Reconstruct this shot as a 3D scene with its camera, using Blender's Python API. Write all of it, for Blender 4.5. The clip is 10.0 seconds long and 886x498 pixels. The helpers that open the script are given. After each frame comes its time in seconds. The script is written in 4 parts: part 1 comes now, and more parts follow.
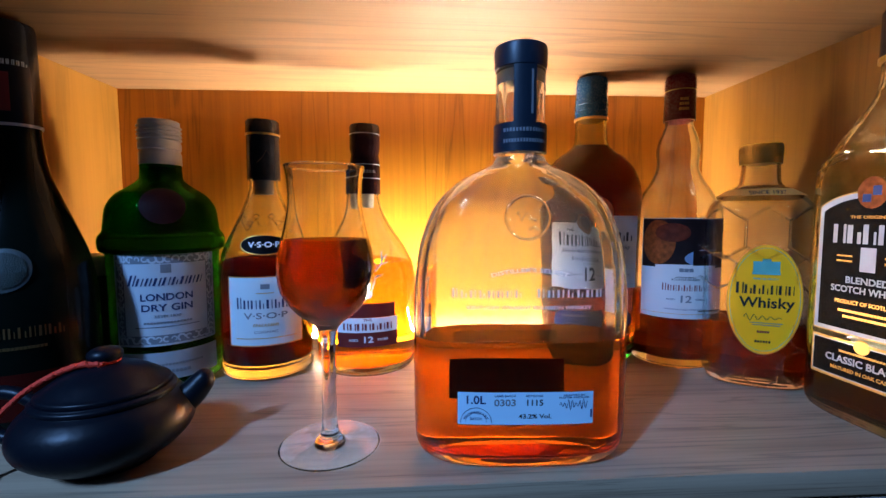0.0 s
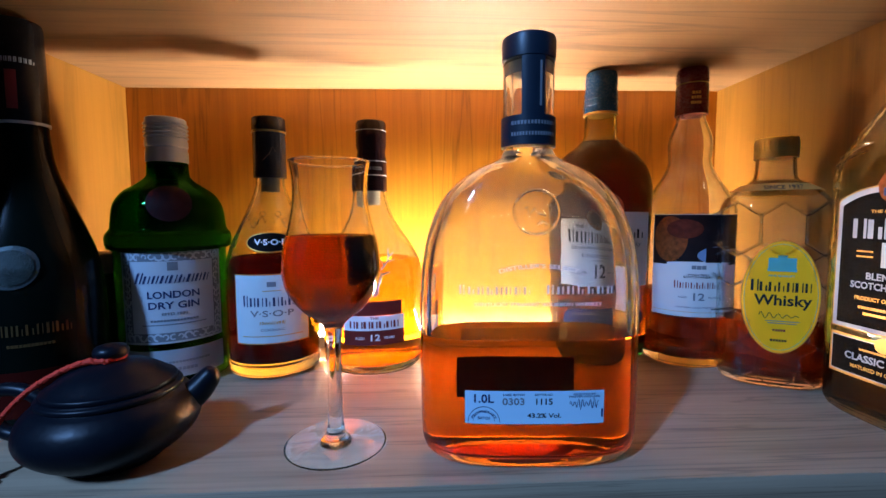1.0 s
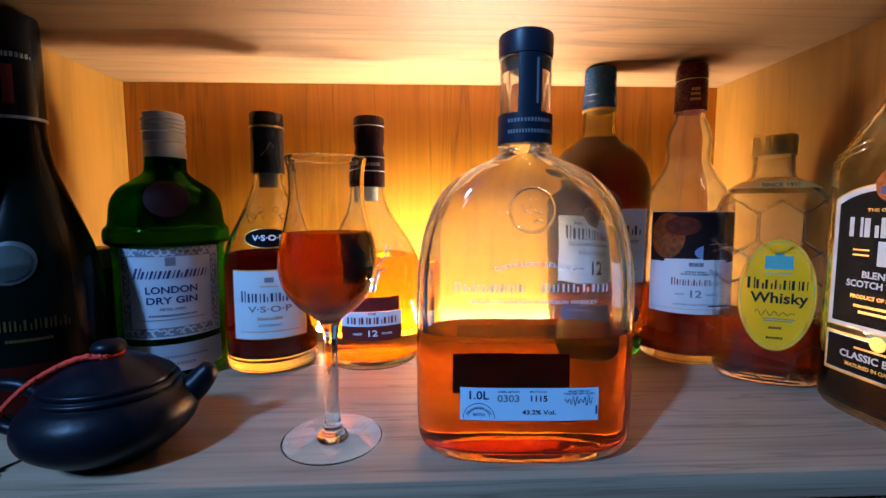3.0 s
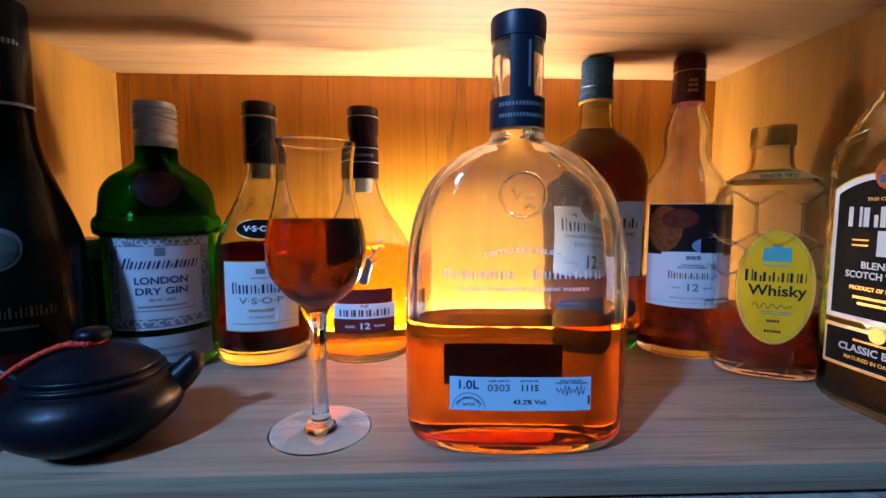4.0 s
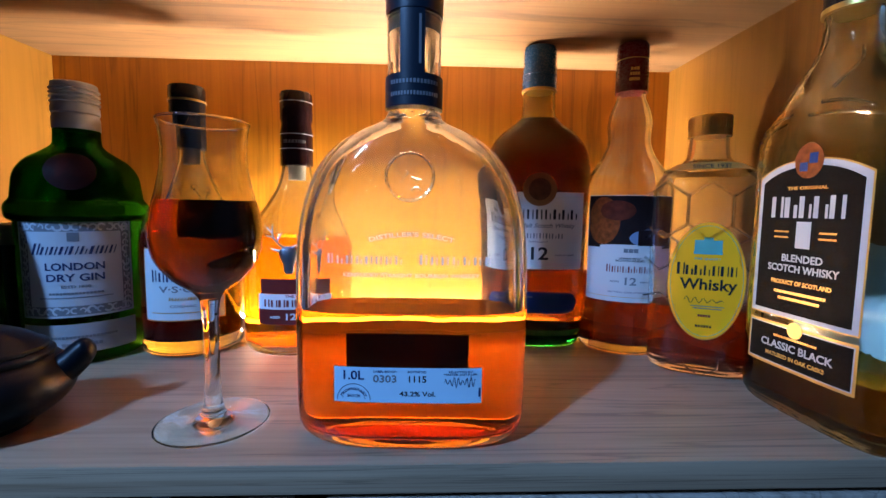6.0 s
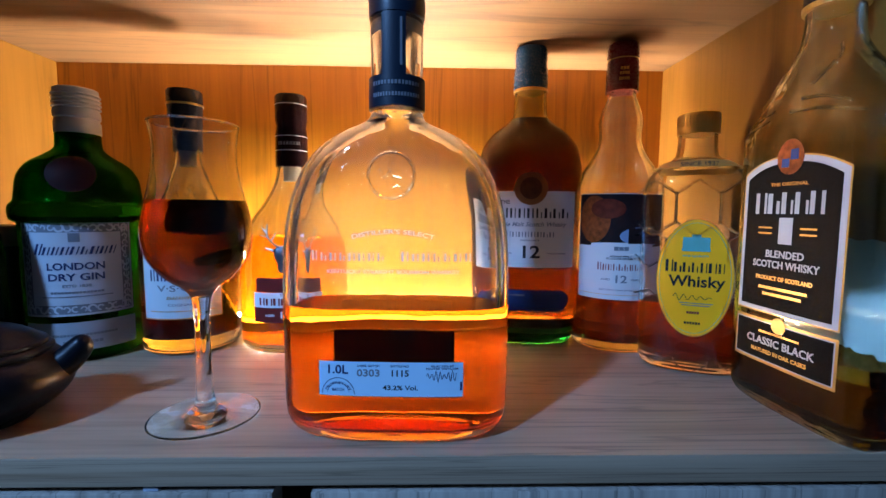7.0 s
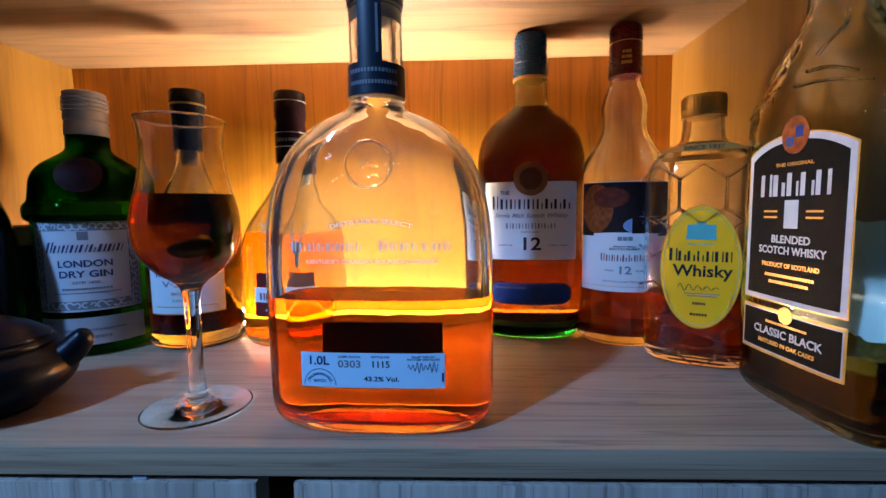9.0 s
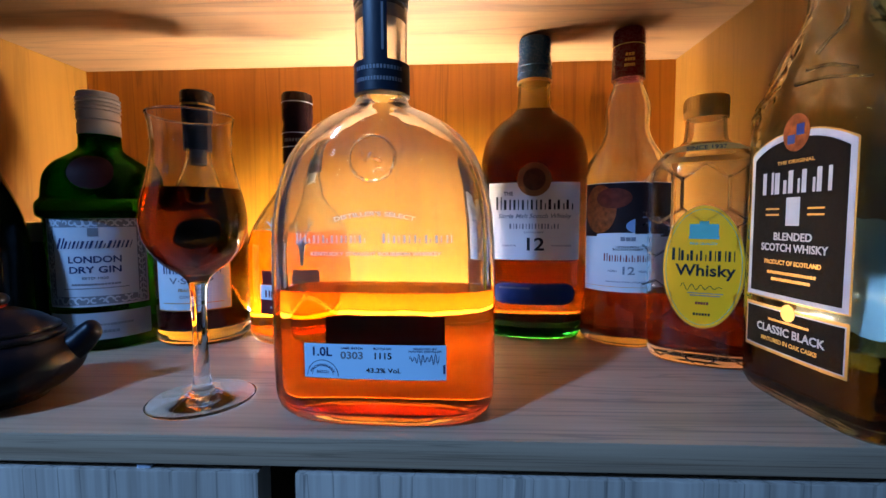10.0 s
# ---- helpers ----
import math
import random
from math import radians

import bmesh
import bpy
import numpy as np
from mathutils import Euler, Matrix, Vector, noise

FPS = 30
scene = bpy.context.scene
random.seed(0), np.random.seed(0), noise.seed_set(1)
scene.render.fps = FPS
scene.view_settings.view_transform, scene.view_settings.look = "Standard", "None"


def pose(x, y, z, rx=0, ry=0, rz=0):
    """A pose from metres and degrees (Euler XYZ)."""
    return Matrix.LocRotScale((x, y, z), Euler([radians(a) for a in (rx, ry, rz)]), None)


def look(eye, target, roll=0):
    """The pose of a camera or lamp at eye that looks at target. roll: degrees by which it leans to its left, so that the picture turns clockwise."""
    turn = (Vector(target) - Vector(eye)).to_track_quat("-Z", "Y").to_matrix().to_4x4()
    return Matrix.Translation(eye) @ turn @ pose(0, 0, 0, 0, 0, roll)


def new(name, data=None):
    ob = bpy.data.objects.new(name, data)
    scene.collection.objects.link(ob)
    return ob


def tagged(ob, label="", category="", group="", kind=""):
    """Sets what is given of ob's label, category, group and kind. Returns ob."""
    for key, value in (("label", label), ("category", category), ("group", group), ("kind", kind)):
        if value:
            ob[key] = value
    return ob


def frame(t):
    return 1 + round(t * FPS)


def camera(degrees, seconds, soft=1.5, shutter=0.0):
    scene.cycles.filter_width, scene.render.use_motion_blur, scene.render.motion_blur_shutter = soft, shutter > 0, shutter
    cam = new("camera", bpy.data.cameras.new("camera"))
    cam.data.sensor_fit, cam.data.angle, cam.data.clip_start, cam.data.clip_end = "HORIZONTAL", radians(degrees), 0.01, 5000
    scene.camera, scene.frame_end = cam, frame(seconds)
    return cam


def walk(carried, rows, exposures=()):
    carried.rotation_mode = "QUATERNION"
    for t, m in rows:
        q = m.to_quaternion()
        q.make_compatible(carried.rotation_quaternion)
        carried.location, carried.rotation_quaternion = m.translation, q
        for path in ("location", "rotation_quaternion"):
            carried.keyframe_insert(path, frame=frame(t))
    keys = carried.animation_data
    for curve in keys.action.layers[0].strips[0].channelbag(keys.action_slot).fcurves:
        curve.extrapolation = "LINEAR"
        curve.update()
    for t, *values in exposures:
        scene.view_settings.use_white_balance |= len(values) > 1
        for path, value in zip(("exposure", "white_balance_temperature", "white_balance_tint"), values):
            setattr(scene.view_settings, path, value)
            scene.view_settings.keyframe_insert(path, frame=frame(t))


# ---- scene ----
cam = camera(90.9, 10.0)
PATH = [
    (0, (0.001, -0.011, 0.167), (0.118, 1.979, 0.016), -0.1),
    (0.5, (0.004, -0.01, 0.166), (0.091, 1.983, 0.025), -0.3),
    (1, (0.002, -0.006, 0.164), (0.083, 1.987, 0.012), -0.3),
    (1.5, (0.006, -0.006, 0.165), (0.093, 1.985, -0.002), -0.2),
    (2, (0.003, -0.005, 0.166), (0.09, 1.985, -0.01), -0.2),
    (2.5, (0.004, -0.007, 0.168), (0.087, 1.983, -0.012), -0.2),
    (4, (0.012, -0.002, 0.156), (0.088, 1.99, -0.016), 0.1),
    (4.5, (0.033, 0.002, 0.152), (0.118, 1.991, -0.034), 0.1),
    (5, (0.051, 0.006, 0.151), (0.148, 1.994, -0.036), 0.4),
    (5.5, (0.067, 0.004, 0.149), (0.162, 1.994, -0.035), 0.8),
    (6, (0.08, 0.007, 0.147), (0.163, 1.997, -0.031), 0.8),
    (7.5, (0.108, -0.002, 0.142), (0.129, 1.991, -0.027), 0.2),
    (8, (0.121, -0.001, 0.139), (0.106, 1.991, -0.035), -0.1),
    (8.5, (0.121, 0.003, 0.141), (0.077, 1.994, -0.039), -0.5),
    (9, (0.123, 0.005, 0.138), (0.057, 1.996, -0.036), -0.7),
    (9.5, (0.125, 0.001, 0.135), (0.052, 1.994, -0.026), -0.8),
    (10, (0.125, 0.001, 0.129), (0.034, 1.995, -0.006), -0.3),
]
walk(cam, [(t, look(eye, target, roll)) for t, eye, target, roll in PATH])

# ---- world and light ----
world = bpy.data.worlds.new("room_air")
scene.world = world
world.use_nodes = True
world.node_tree.nodes["Background"].inputs[0].default_value = (0.35, 0.45, 0.6, 1)
world.node_tree.nodes["Background"].inputs[1].default_value = 0.003
LED_POWER, ROOM_LAMP_POWER = 1300.0, 112.0
scene.view_settings.exposure = -0.56

lamp_data = bpy.data.lights.new("room_lamp", "AREA")
lamp_data.shape, lamp_data.size, lamp_data.size_y = "RECTANGLE", 0.11, 0.45
lamp_data.energy, lamp_data.color = ROOM_LAMP_POWER, (0.31, 0.68, 1.50)
lamp = new("room_lamp", lamp_data)
lamp.matrix_world = look((-1.12, -1.03, 1.53), (0.05, 0.35, 0.05))


# ---- materials ----
def material(name, color=(0.8, 0.8, 0.8), rough=0.5, metal=0.0, coat=0.0, spec=0.5):
    m = bpy.data.materials.new(name)
    m.use_nodes = True
    p = m.node_tree.nodes["Principled BSDF"]
    p.inputs["Base Color"].default_value = (*color, 1)
    p.inputs["Roughness"].default_value = rough
    p.inputs["Metallic"].default_value = metal
    p.inputs["Coat Weight"].default_value = coat
    p.inputs["Specular IOR Level"].default_value = spec
    return m


def worn(name, color, rough=0.4, metal=0.0, scale=90.0, amount=0.25, bump=0.05, coat=0.0, spec=0.25):
    """Paint, paper, plastic or metal with uneven tone, gloss and fine relief."""
    m = material(name, color, rough, metal, coat, spec)
    t, p = m.node_tree, m.node_tree.nodes["Principled BSDF"]
    tc = t.nodes.new("ShaderNodeTexCoord")
    fine, broad = t.nodes.new("ShaderNodeTexNoise"), t.nodes.new("ShaderNodeTexNoise")
    fine.inputs["Scale"].default_value, fine.inputs["Detail"].default_value = scale * 6, 4
    broad.inputs["Scale"].default_value, broad.inputs["Detail"].default_value = scale * 0.5, 3
    mix = t.nodes.new("ShaderNodeMix")
    mix.data_type = "RGBA"
    mix.inputs["A"].default_value = (*[c * (1 - amount) for c in color], 1)
    mix.inputs["B"].default_value = (*[min(1, c * (1 + amount * 0.5)) for c in color], 1)
    ramp = t.nodes.new("ShaderNodeMapRange")
    ramp.inputs["To Min"].default_value, ramp.inputs["To Max"].default_value = rough * 0.75, min(1, rough * 1.3)
    bp = t.nodes.new("ShaderNodeBump")
    bp.inputs["Strength"].default_value, bp.inputs["Distance"].default_value = bump, 0.001
    for n in (fine, broad):
        t.links.new(tc.outputs["Object"], n.inputs["Vector"])
    t.links.new(broad.outputs["Fac"], mix.inputs["Factor"])
    t.links.new(mix.outputs["Result"], p.inputs["Base Color"])
    t.links.new(fine.outputs["Fac"], ramp.inputs["Value"])
    t.links.new(ramp.outputs["Result"], p.inputs["Roughness"])
    t.links.new(fine.outputs["Fac"], bp.inputs["Height"])
    t.links.new(bp.outputs["Normal"], p.inputs["Normal"])
    return m


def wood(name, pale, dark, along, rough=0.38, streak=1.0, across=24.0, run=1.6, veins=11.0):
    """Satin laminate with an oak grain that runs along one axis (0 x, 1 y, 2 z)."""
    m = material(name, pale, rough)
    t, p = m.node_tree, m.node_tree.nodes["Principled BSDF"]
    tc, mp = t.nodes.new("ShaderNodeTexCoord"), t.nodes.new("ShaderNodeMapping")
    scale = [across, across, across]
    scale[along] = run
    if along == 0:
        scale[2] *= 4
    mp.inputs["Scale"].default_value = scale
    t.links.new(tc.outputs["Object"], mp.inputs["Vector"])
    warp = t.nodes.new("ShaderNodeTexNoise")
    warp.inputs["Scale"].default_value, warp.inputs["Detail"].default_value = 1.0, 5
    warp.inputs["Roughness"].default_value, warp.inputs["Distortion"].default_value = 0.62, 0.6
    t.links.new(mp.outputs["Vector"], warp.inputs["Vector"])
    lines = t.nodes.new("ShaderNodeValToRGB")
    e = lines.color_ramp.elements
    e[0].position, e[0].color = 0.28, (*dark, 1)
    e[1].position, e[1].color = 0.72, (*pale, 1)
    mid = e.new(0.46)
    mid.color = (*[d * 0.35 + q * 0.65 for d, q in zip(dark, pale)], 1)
    t.links.new(warp.outputs["Fac"], lines.inputs["Fac"])
    mp2 = t.nodes.new("ShaderNodeMapping")
    s2 = [260.0, 260.0, 260.0]
    s2[along] = 6.0
    mp2.inputs["Scale"].default_value = s2
    t.links.new(tc.outputs["Object"], mp2.inputs["Vector"])
    pores = t.nodes.new("ShaderNodeTexNoise")
    pores.inputs["Scale"].default_value, pores.inputs["Detail"].default_value = 1.0, 3
    t.links.new(mp2.outputs["Vector"], pores.inputs["Vector"])
    fleck = t.nodes.new("ShaderNodeMapRange")
    fleck.inputs["From Min"].default_value, fleck.inputs["From Max"].default_value = 0.3, 0.62
    fleck.inputs["To Min"].default_value, fleck.inputs["To Max"].default_value = 1 - 0.3 * streak, 1.0
    t.links.new(pores.outputs["Fac"], fleck.inputs["Value"])
    mp3 = t.nodes.new("ShaderNodeMapping")
    s3 = [veins, veins, veins]
    s3[along] = run * 0.45
    if along == 0:
        s3[2] *= 6
    mp3.inputs["Scale"].default_value = s3
    mp3.inputs["Location"].default_value = (3.1, 7.7, 1.3)
    t.links.new(tc.outputs["Object"], mp3.inputs["Vector"])
    vein = t.nodes.new("ShaderNodeTexNoise")
    vein.inputs["Scale"].default_value, vein.inputs["Detail"].default_value = 1.0, 8
    vein.inputs["Distortion"].default_value = 1.2
    t.links.new(mp3.outputs["Vector"], vein.inputs["Vector"])
    thin = t.nodes.new("ShaderNodeValToRGB")
    te = thin.color_ramp.elements
    te[0].position, te[0].color = 0.478, (1, 1, 1, 1)
    te[1].position, te[1].color = 0.522, (1, 1, 1, 1)
    cut = te.new(0.5)
    v = 1 - 0.62 * streak
    cut.color = (v, v, v, 1)
    t.links.new(vein.outputs["Fac"], thin.inputs["Fac"])
    one, two = t.nodes.new("ShaderNodeMix"), t.nodes.new("ShaderNodeMix")
    for n in (one, two):
        n.data_type, n.blend_type = "RGBA", "MULTIPLY"
        n.inputs["Factor"].default_value = 1.0
    t.links.new(lines.outputs["Color"], one.inputs["A"])
    t.links.new(fleck.outputs["Result"], one.inputs["B"])
    t.links.new(one.outputs["Result"], two.inputs["A"])
    t.links.new(thin.outputs["Color"], two.inputs["B"])
    t.links.new(two.outputs["Result"], p.inputs["Base Color"])
    bp = t.nodes.new("ShaderNodeBump")
    bp.inputs["Strength"].default_value, bp.inputs["Distance"].default_value = 0.12, 0.0006
    t.links.new(pores.outputs["Fac"], bp.inputs["Height"])
    t.links.new(bp.outputs["Normal"], p.inputs["Normal"])
    return m


def glass(name, color=(1, 1, 1), ior=1.5, rough=0.0, wavy=0.0, ripple=28.0, haze=0.0):
    """Clear glass, or one face between two clear media (ior is the ratio of the two)."""
    m = bpy.data.materials.new(name)
    m.use_nodes = True
    t = m.node_tree
    t.nodes.remove(t.nodes["Principled BSDF"])
    g = t.nodes.new("ShaderNodeBsdfGlass")
    g.inputs["Color"].default_value = (*color, 1)
    g.inputs["IOR"].default_value, g.inputs["Roughness"].default_value = ior, rough
    t.links.new(g.outputs["BSDF"], t.nodes["Material Output"].inputs["Surface"])
    if haze:  # made-up translucent share that paints a pale veil of glare over the glass
        veil, both = t.nodes.new("ShaderNodeBsdfTranslucent"), t.nodes.new("ShaderNodeMixShader")
        veil.inputs["Color"].default_value = (0.92, 0.90, 0.86, 1)
        spots, veil_share = t.nodes.new("ShaderNodeTexNoise"), t.nodes.new("ShaderNodeMapRange")
        spots.inputs["Scale"].default_value, spots.inputs["Detail"].default_value = 22, 5
        veil_share.inputs["From Min"].default_value, veil_share.inputs["From Max"].default_value = 0.3, 0.7
        veil_share.inputs["To Min"].default_value, veil_share.inputs["To Max"].default_value = haze * 0.6, haze * 1.4
        where = t.nodes.new("ShaderNodeTexCoord")
        t.links.new(where.outputs["Object"], spots.inputs["Vector"])
        t.links.new(spots.outputs["Fac"], veil_share.inputs["Value"])
        t.links.new(veil_share.outputs["Result"], both.inputs["Fac"])
        t.links.new(g.outputs["BSDF"], both.inputs[1])
        t.links.new(veil.outputs["BSDF"], both.inputs[2])
        t.links.new(both.outputs["Shader"], t.nodes["Material Output"].inputs["Surface"])
    if wavy:
        tc, n, bp = t.nodes.new("ShaderNodeTexCoord"), t.nodes.new("ShaderNodeTexNoise"), t.nodes.new("ShaderNodeBump")
        n.inputs["Scale"].default_value, n.inputs["Detail"].default_value = ripple, 2
        bp.inputs["Strength"].default_value, bp.inputs["Distance"].default_value = wavy, 0.002
        t.links.new(tc.outputs["Object"], n.inputs["Vector"])
        t.links.new(n.outputs["Fac"], bp.inputs["Height"])
        t.links.new(bp.outputs["Normal"], g.inputs["Normal"])
    return m


def liquid_pair(name, color):
    """The wall of a liquid against its glass, and its free surface against the air."""
    return glass(name + "_in_glass", color, 1.36 / 1.5), glass(name + "_surface", color, 1.36)


wood_flat = wood("oak_laminate_lengthwise", (0.40, 0.285, 0.185), (0.25, 0.16, 0.095), 0, streak=0.6, across=62.0, run=3.2, veins=34.0)
# Shelf laminate again, darkened and warmed: the overhead board's shade is in the colour.
wood_top_shaded = wood("oak_laminate_overhead_shaded", (0.190, 0.090, 0.029), (0.105, 0.043, 0.011), 0, 0.62, streak=0.6, across=42.0, run=2.4, veins=20.0)
# Same oak, darker and more orange: the sides' dim warm light baked in.
wood_up_shaded = wood("oak_laminate_upright_shaded", (0.21, 0.088, 0.012), (0.15, 0.056, 0.006), 2, streak=0.3, across=38.0, run=2.0, veins=20.0)
# Same laminate, brighter and more orange: the strip's glow is painted into it.
wood_back_lit = wood("oak_laminate_back_panel_lit", (0.52, 0.208, 0.010), (0.35, 0.116, 0.005), 2, streak=0.5, across=42.0, run=1.8, veins=22.0)
wood_front = wood("oak_laminate_doors", (0.44, 0.38, 0.31), (0.26, 0.21, 0.16), 2, streak=0.8, across=46.0, run=2.0, veins=30.0)
dark_gap = worn("cabinet_inside", (0.12, 0.07, 0.04), 0.6)
wall_paint = worn("room_paint", (0.11, 0.11, 0.11), 0.8, scale=4)
room_boards = wood("room_boards", (0.3, 0.2, 0.13), (0.16, 0.1, 0.06), 1, 0.4)
alu = worn("strip_channel", (0.7, 0.7, 0.7), 0.35, 1.0)
clear = glass("clear_glass", (0.97, 0.985, 0.98), 1.5, wavy=0.16, haze=0.006)
hazed = glass("clear_glass_with_glare_veil", (0.97, 0.985, 0.98), 1.5, wavy=0.22, haze=0.014)
crystal = glass("crystal", (0.985, 0.985, 0.99), 1.5)
pale_green_glass = glass("faintly_green_glass", (0.945, 0.965, 0.92), 1.5, wavy=0.75, ripple=52.0)
green_glass = glass("green_glass", (0.085, 0.40, 0.09), 1.5, wavy=0.08)
foot_glass = glass("thick_green_glass", (0.05, 0.28, 0.10), 1.5, wavy=0.05)
tint_glass = glass("olive_tinted_glass", (0.88, 0.90, 0.72), 1.5, wavy=0.05)

led = bpy.data.materials.new("warm_led")
led.use_nodes = True
lp = led.node_tree.nodes["Principled BSDF"]
lp.inputs["Base Color"].default_value = (0.9, 0.8, 0.6, 1)
lp.inputs["Emission Color"].default_value = (1.0, 0.90, 0.77, 1)
lp.inputs["Emission Strength"].default_value = LED_POWER


# ---- mesh helpers ----
def smooth(bm, angle=0.7):
    bm.normal_update()
    for f in bm.faces:
        f.smooth = True
    for e in bm.edges:
        flat_end = any(len(f.verts) > 8 for f in e.link_faces)
        e.smooth = not flat_end and not (len(e.link_faces) == 2 and e.calc_face_angle(0) > angle)


def part(name, bm, mat, parent=None, label="", keep=False):
    """Links a bmesh as one mesh object under a thing or a part."""
    if not keep:
        bmesh.ops.recalc_face_normals(bm, faces=bm.faces[:])
    smooth(bm)
    me = bpy.data.meshes.new(name)
    bm.to_mesh(me)
    bm.free()
    for one in mat if isinstance(mat, (list, tuple)) else [mat]:
        me.materials.append(one)
    ob = new(name, me)
    ob.parent = parent
    if label:
        tagged(ob, label)
    return ob


def thing(name, x, y, z, turn, label, category, group=""):
    ob = new(name)
    ob.empty_display_size = 0.02
    ob.matrix_world = pose(x, y, z, 0, 0, turn)
    return tagged(ob, label, category, group)


def box_mesh(x0, y0, z0, x1, y1, z1, bevel=0.0, bm=None):
    b = bmesh.new()
    bmesh.ops.create_cube(b, size=1.0)
    for v in b.verts:
        v.co = (x0 + (v.co.x + 0.5) * (x1 - x0), y0 + (v.co.y + 0.5) * (y1 - y0), z0 + (v.co.z + 0.5) * (z1 - z0))
    if bevel:
        bmesh.ops.bevel(b, geom=b.edges[:], offset=bevel, segments=2, affect="EDGES", profile=0.6)
    if bm is None:
        return b
    me = bpy.data.meshes.new("tmp")
    b.to_mesh(me)
    b.free()
    bm.from_mesh(me)
    bpy.data.meshes.remove(me)
    return bm


def spline(rows, steps=6):
    """A smooth run through rows of numbers; a row given twice makes a corner."""
    rows = [np.array(r, float) for r in rows]
    out = []
    for i in range(len(rows) - 1):
        p1, p2 = rows[i], rows[i + 1]
        if np.allclose(p1, p2):
            continue
        p0 = rows[i - 1] if i else p1
        p3 = rows[i + 2] if i + 2 < len(rows) else p2
        for k in range(steps):
            s = k / steps
            out.append(0.5 * (2 * p1 + (p2 - p0) * s + (2 * p0 - 5 * p1 + 4 * p2 - p3) * s * s + (3 * p1 - p0 - 3 * p2 + p3) * s ** 3))
    out.append(rows[-1])
    return out


def ring(bm, z, a, b, n=2.0, segs=64, dx=0.0, dy=0.0):
    a, b = max(a, 1e-4), max(b, 1e-4)
    vs = []
    for i in range(segs):
        w = 2 * math.pi * (i + 0.5) / segs
        c, s = math.cos(w), math.sin(w)
        vs.append(bm.verts.new((dx + a * math.copysign(abs(c) ** (2 / n), c), dy + b * math.copysign(abs(s) ** (2 / n), s), z)))
    return vs


def skin(bm, r0, r1, mat=0, flip=False):
    k = len(r0)
    for i in range(k):
        q = (r0[i], r0[(i + 1) % k], r1[(i + 1) % k], r1[i])
        bm.faces.new(q[::-1] if flip else q).material_index = mat


def lid(bm, r, up=True, mat=0):
    bm.faces.new(r if up else r[::-1]).material_index = mat


def loft(rows, segs=48, bottom=True, top=True):
    """A closed skin through rows (z, half width, half depth, squareness)."""
    bm = bmesh.new()
    rs = [ring(bm, *r, segs=segs) for r in rows]
    for r0, r1 in zip(rs, rs[1:]):
        skin(bm, r0, r1)
    if bottom:
        lid(bm, rs[0], False)
    if top:
        lid(bm, rs[-1], True)
    return bm


def turned(rows, segs=48, steps=1):
    """A closed turned shape through rows (z, radius)."""
    rows = [(z, r, r, 2.0) for z, r in rows]
    return loft(spline(rows, steps) if steps > 1 else rows, segs)


SURF = {}


def hollow(owner, outer, wall, base, level, glass_mat, liq, segs=72, liquid_label="", body_name="glass_body"):
    """A bottle's glass with its liquid, face to face with no gap. outer: dense rows from foot to mouth."""
    zs = np.array([r[0] for r in outer])
    order = np.maximum.accumulate(zs + np.arange(len(zs)) * 1e-9)

    def inside(z, extra=0.0):
        a, b, n = (np.interp(z, order, [r[k] for r in outer]) for k in (1, 2, 3))
        slope = abs(np.interp(z + 0.002, order, [r[1] for r in outer]) - np.interp(z - 0.002, order, [r[1] for r in outer])) / 0.004
        t = (wall + extra) * math.sqrt(1 + min(slope, 3.0) ** 2)
        return (z, max(a - t, 0.004), max(b - min(t, wall * 1.6 + extra), 0.004), n)

    top = zs[-1]
    SURF[owner.name] = (order, np.array(outer))
    bm = bmesh.new()
    rs = [ring(bm, *r, segs=segs) for r in outer]
    for r0, r1 in zip(rs, rs[1:]):
        skin(bm, r0, r1)
    z0, a0, b0, n0 = outer[0]
    punt = ring(bm, z0 + 0.0012, a0 * 0.88, b0 * 0.88, n0, segs=segs)  # the hollow under the foot
    skin(bm, punt, rs[0])
    lid(bm, punt, False)
    ins = [ring(bm, *inside(z), segs=segs) for z in np.linspace(level, top, 40)]
    for r0, r1 in zip(ins, ins[1:]):
        skin(bm, r0, r1, flip=True)
    skin(bm, rs[-1], ins[-1])
    body = part(body_name, bm, glass_mat, owner, keep=True)
    body.visible_shadow = owner.name not in ("stag_whisky_bottle", "tall_malt_bottle", "flask_whisky_bottle")
    bm = bmesh.new()
    low = [inside(base, 0.006), inside(base + 0.0008, 0.0030), inside(base + 0.0025, 0.0012), inside(base + 0.005, 0.0003)]
    low = [(base, *low[0][1:]), (base + 0.0008, *low[1][1:]), (base + 0.0025, *low[2][1:]), (base + 0.005, *low[3][1:])]
    ins = [ring(bm, *r, segs=segs) for r in low] + [ring(bm, *inside(z), segs=segs) for z in np.linspace(base + 0.008, level, 26)]
    for r0, r1 in zip(ins, ins[1:]):
        skin(bm, r0, r1)
    lid(bm, ins[0], False)
    lid(bm, ins[-1], True, 1)
    part("liquid", bm, list(liq), owner, liquid_label, keep=True).visible_shadow = liq not in (pale_gold, rust)
    return body


def split_glass(body, owner, height, name, label, mat):
    """Cuts a bottle's glass in two; the upper piece throws a shadow, the clear lower one lets the light through."""
    for upper in (True, False):
        bm = bmesh.new()
        bm.from_mesh(body.data)
        bmesh.ops.delete(bm, geom=[f for f in bm.faces if (f.calc_center_median().z > height) != upper], context="FACES")
        if upper:
            part(name, bm, mat, owner, label, keep=True)
        else:
            bm.to_mesh(body.data)
            bm.free()
    body.visible_shadow = False


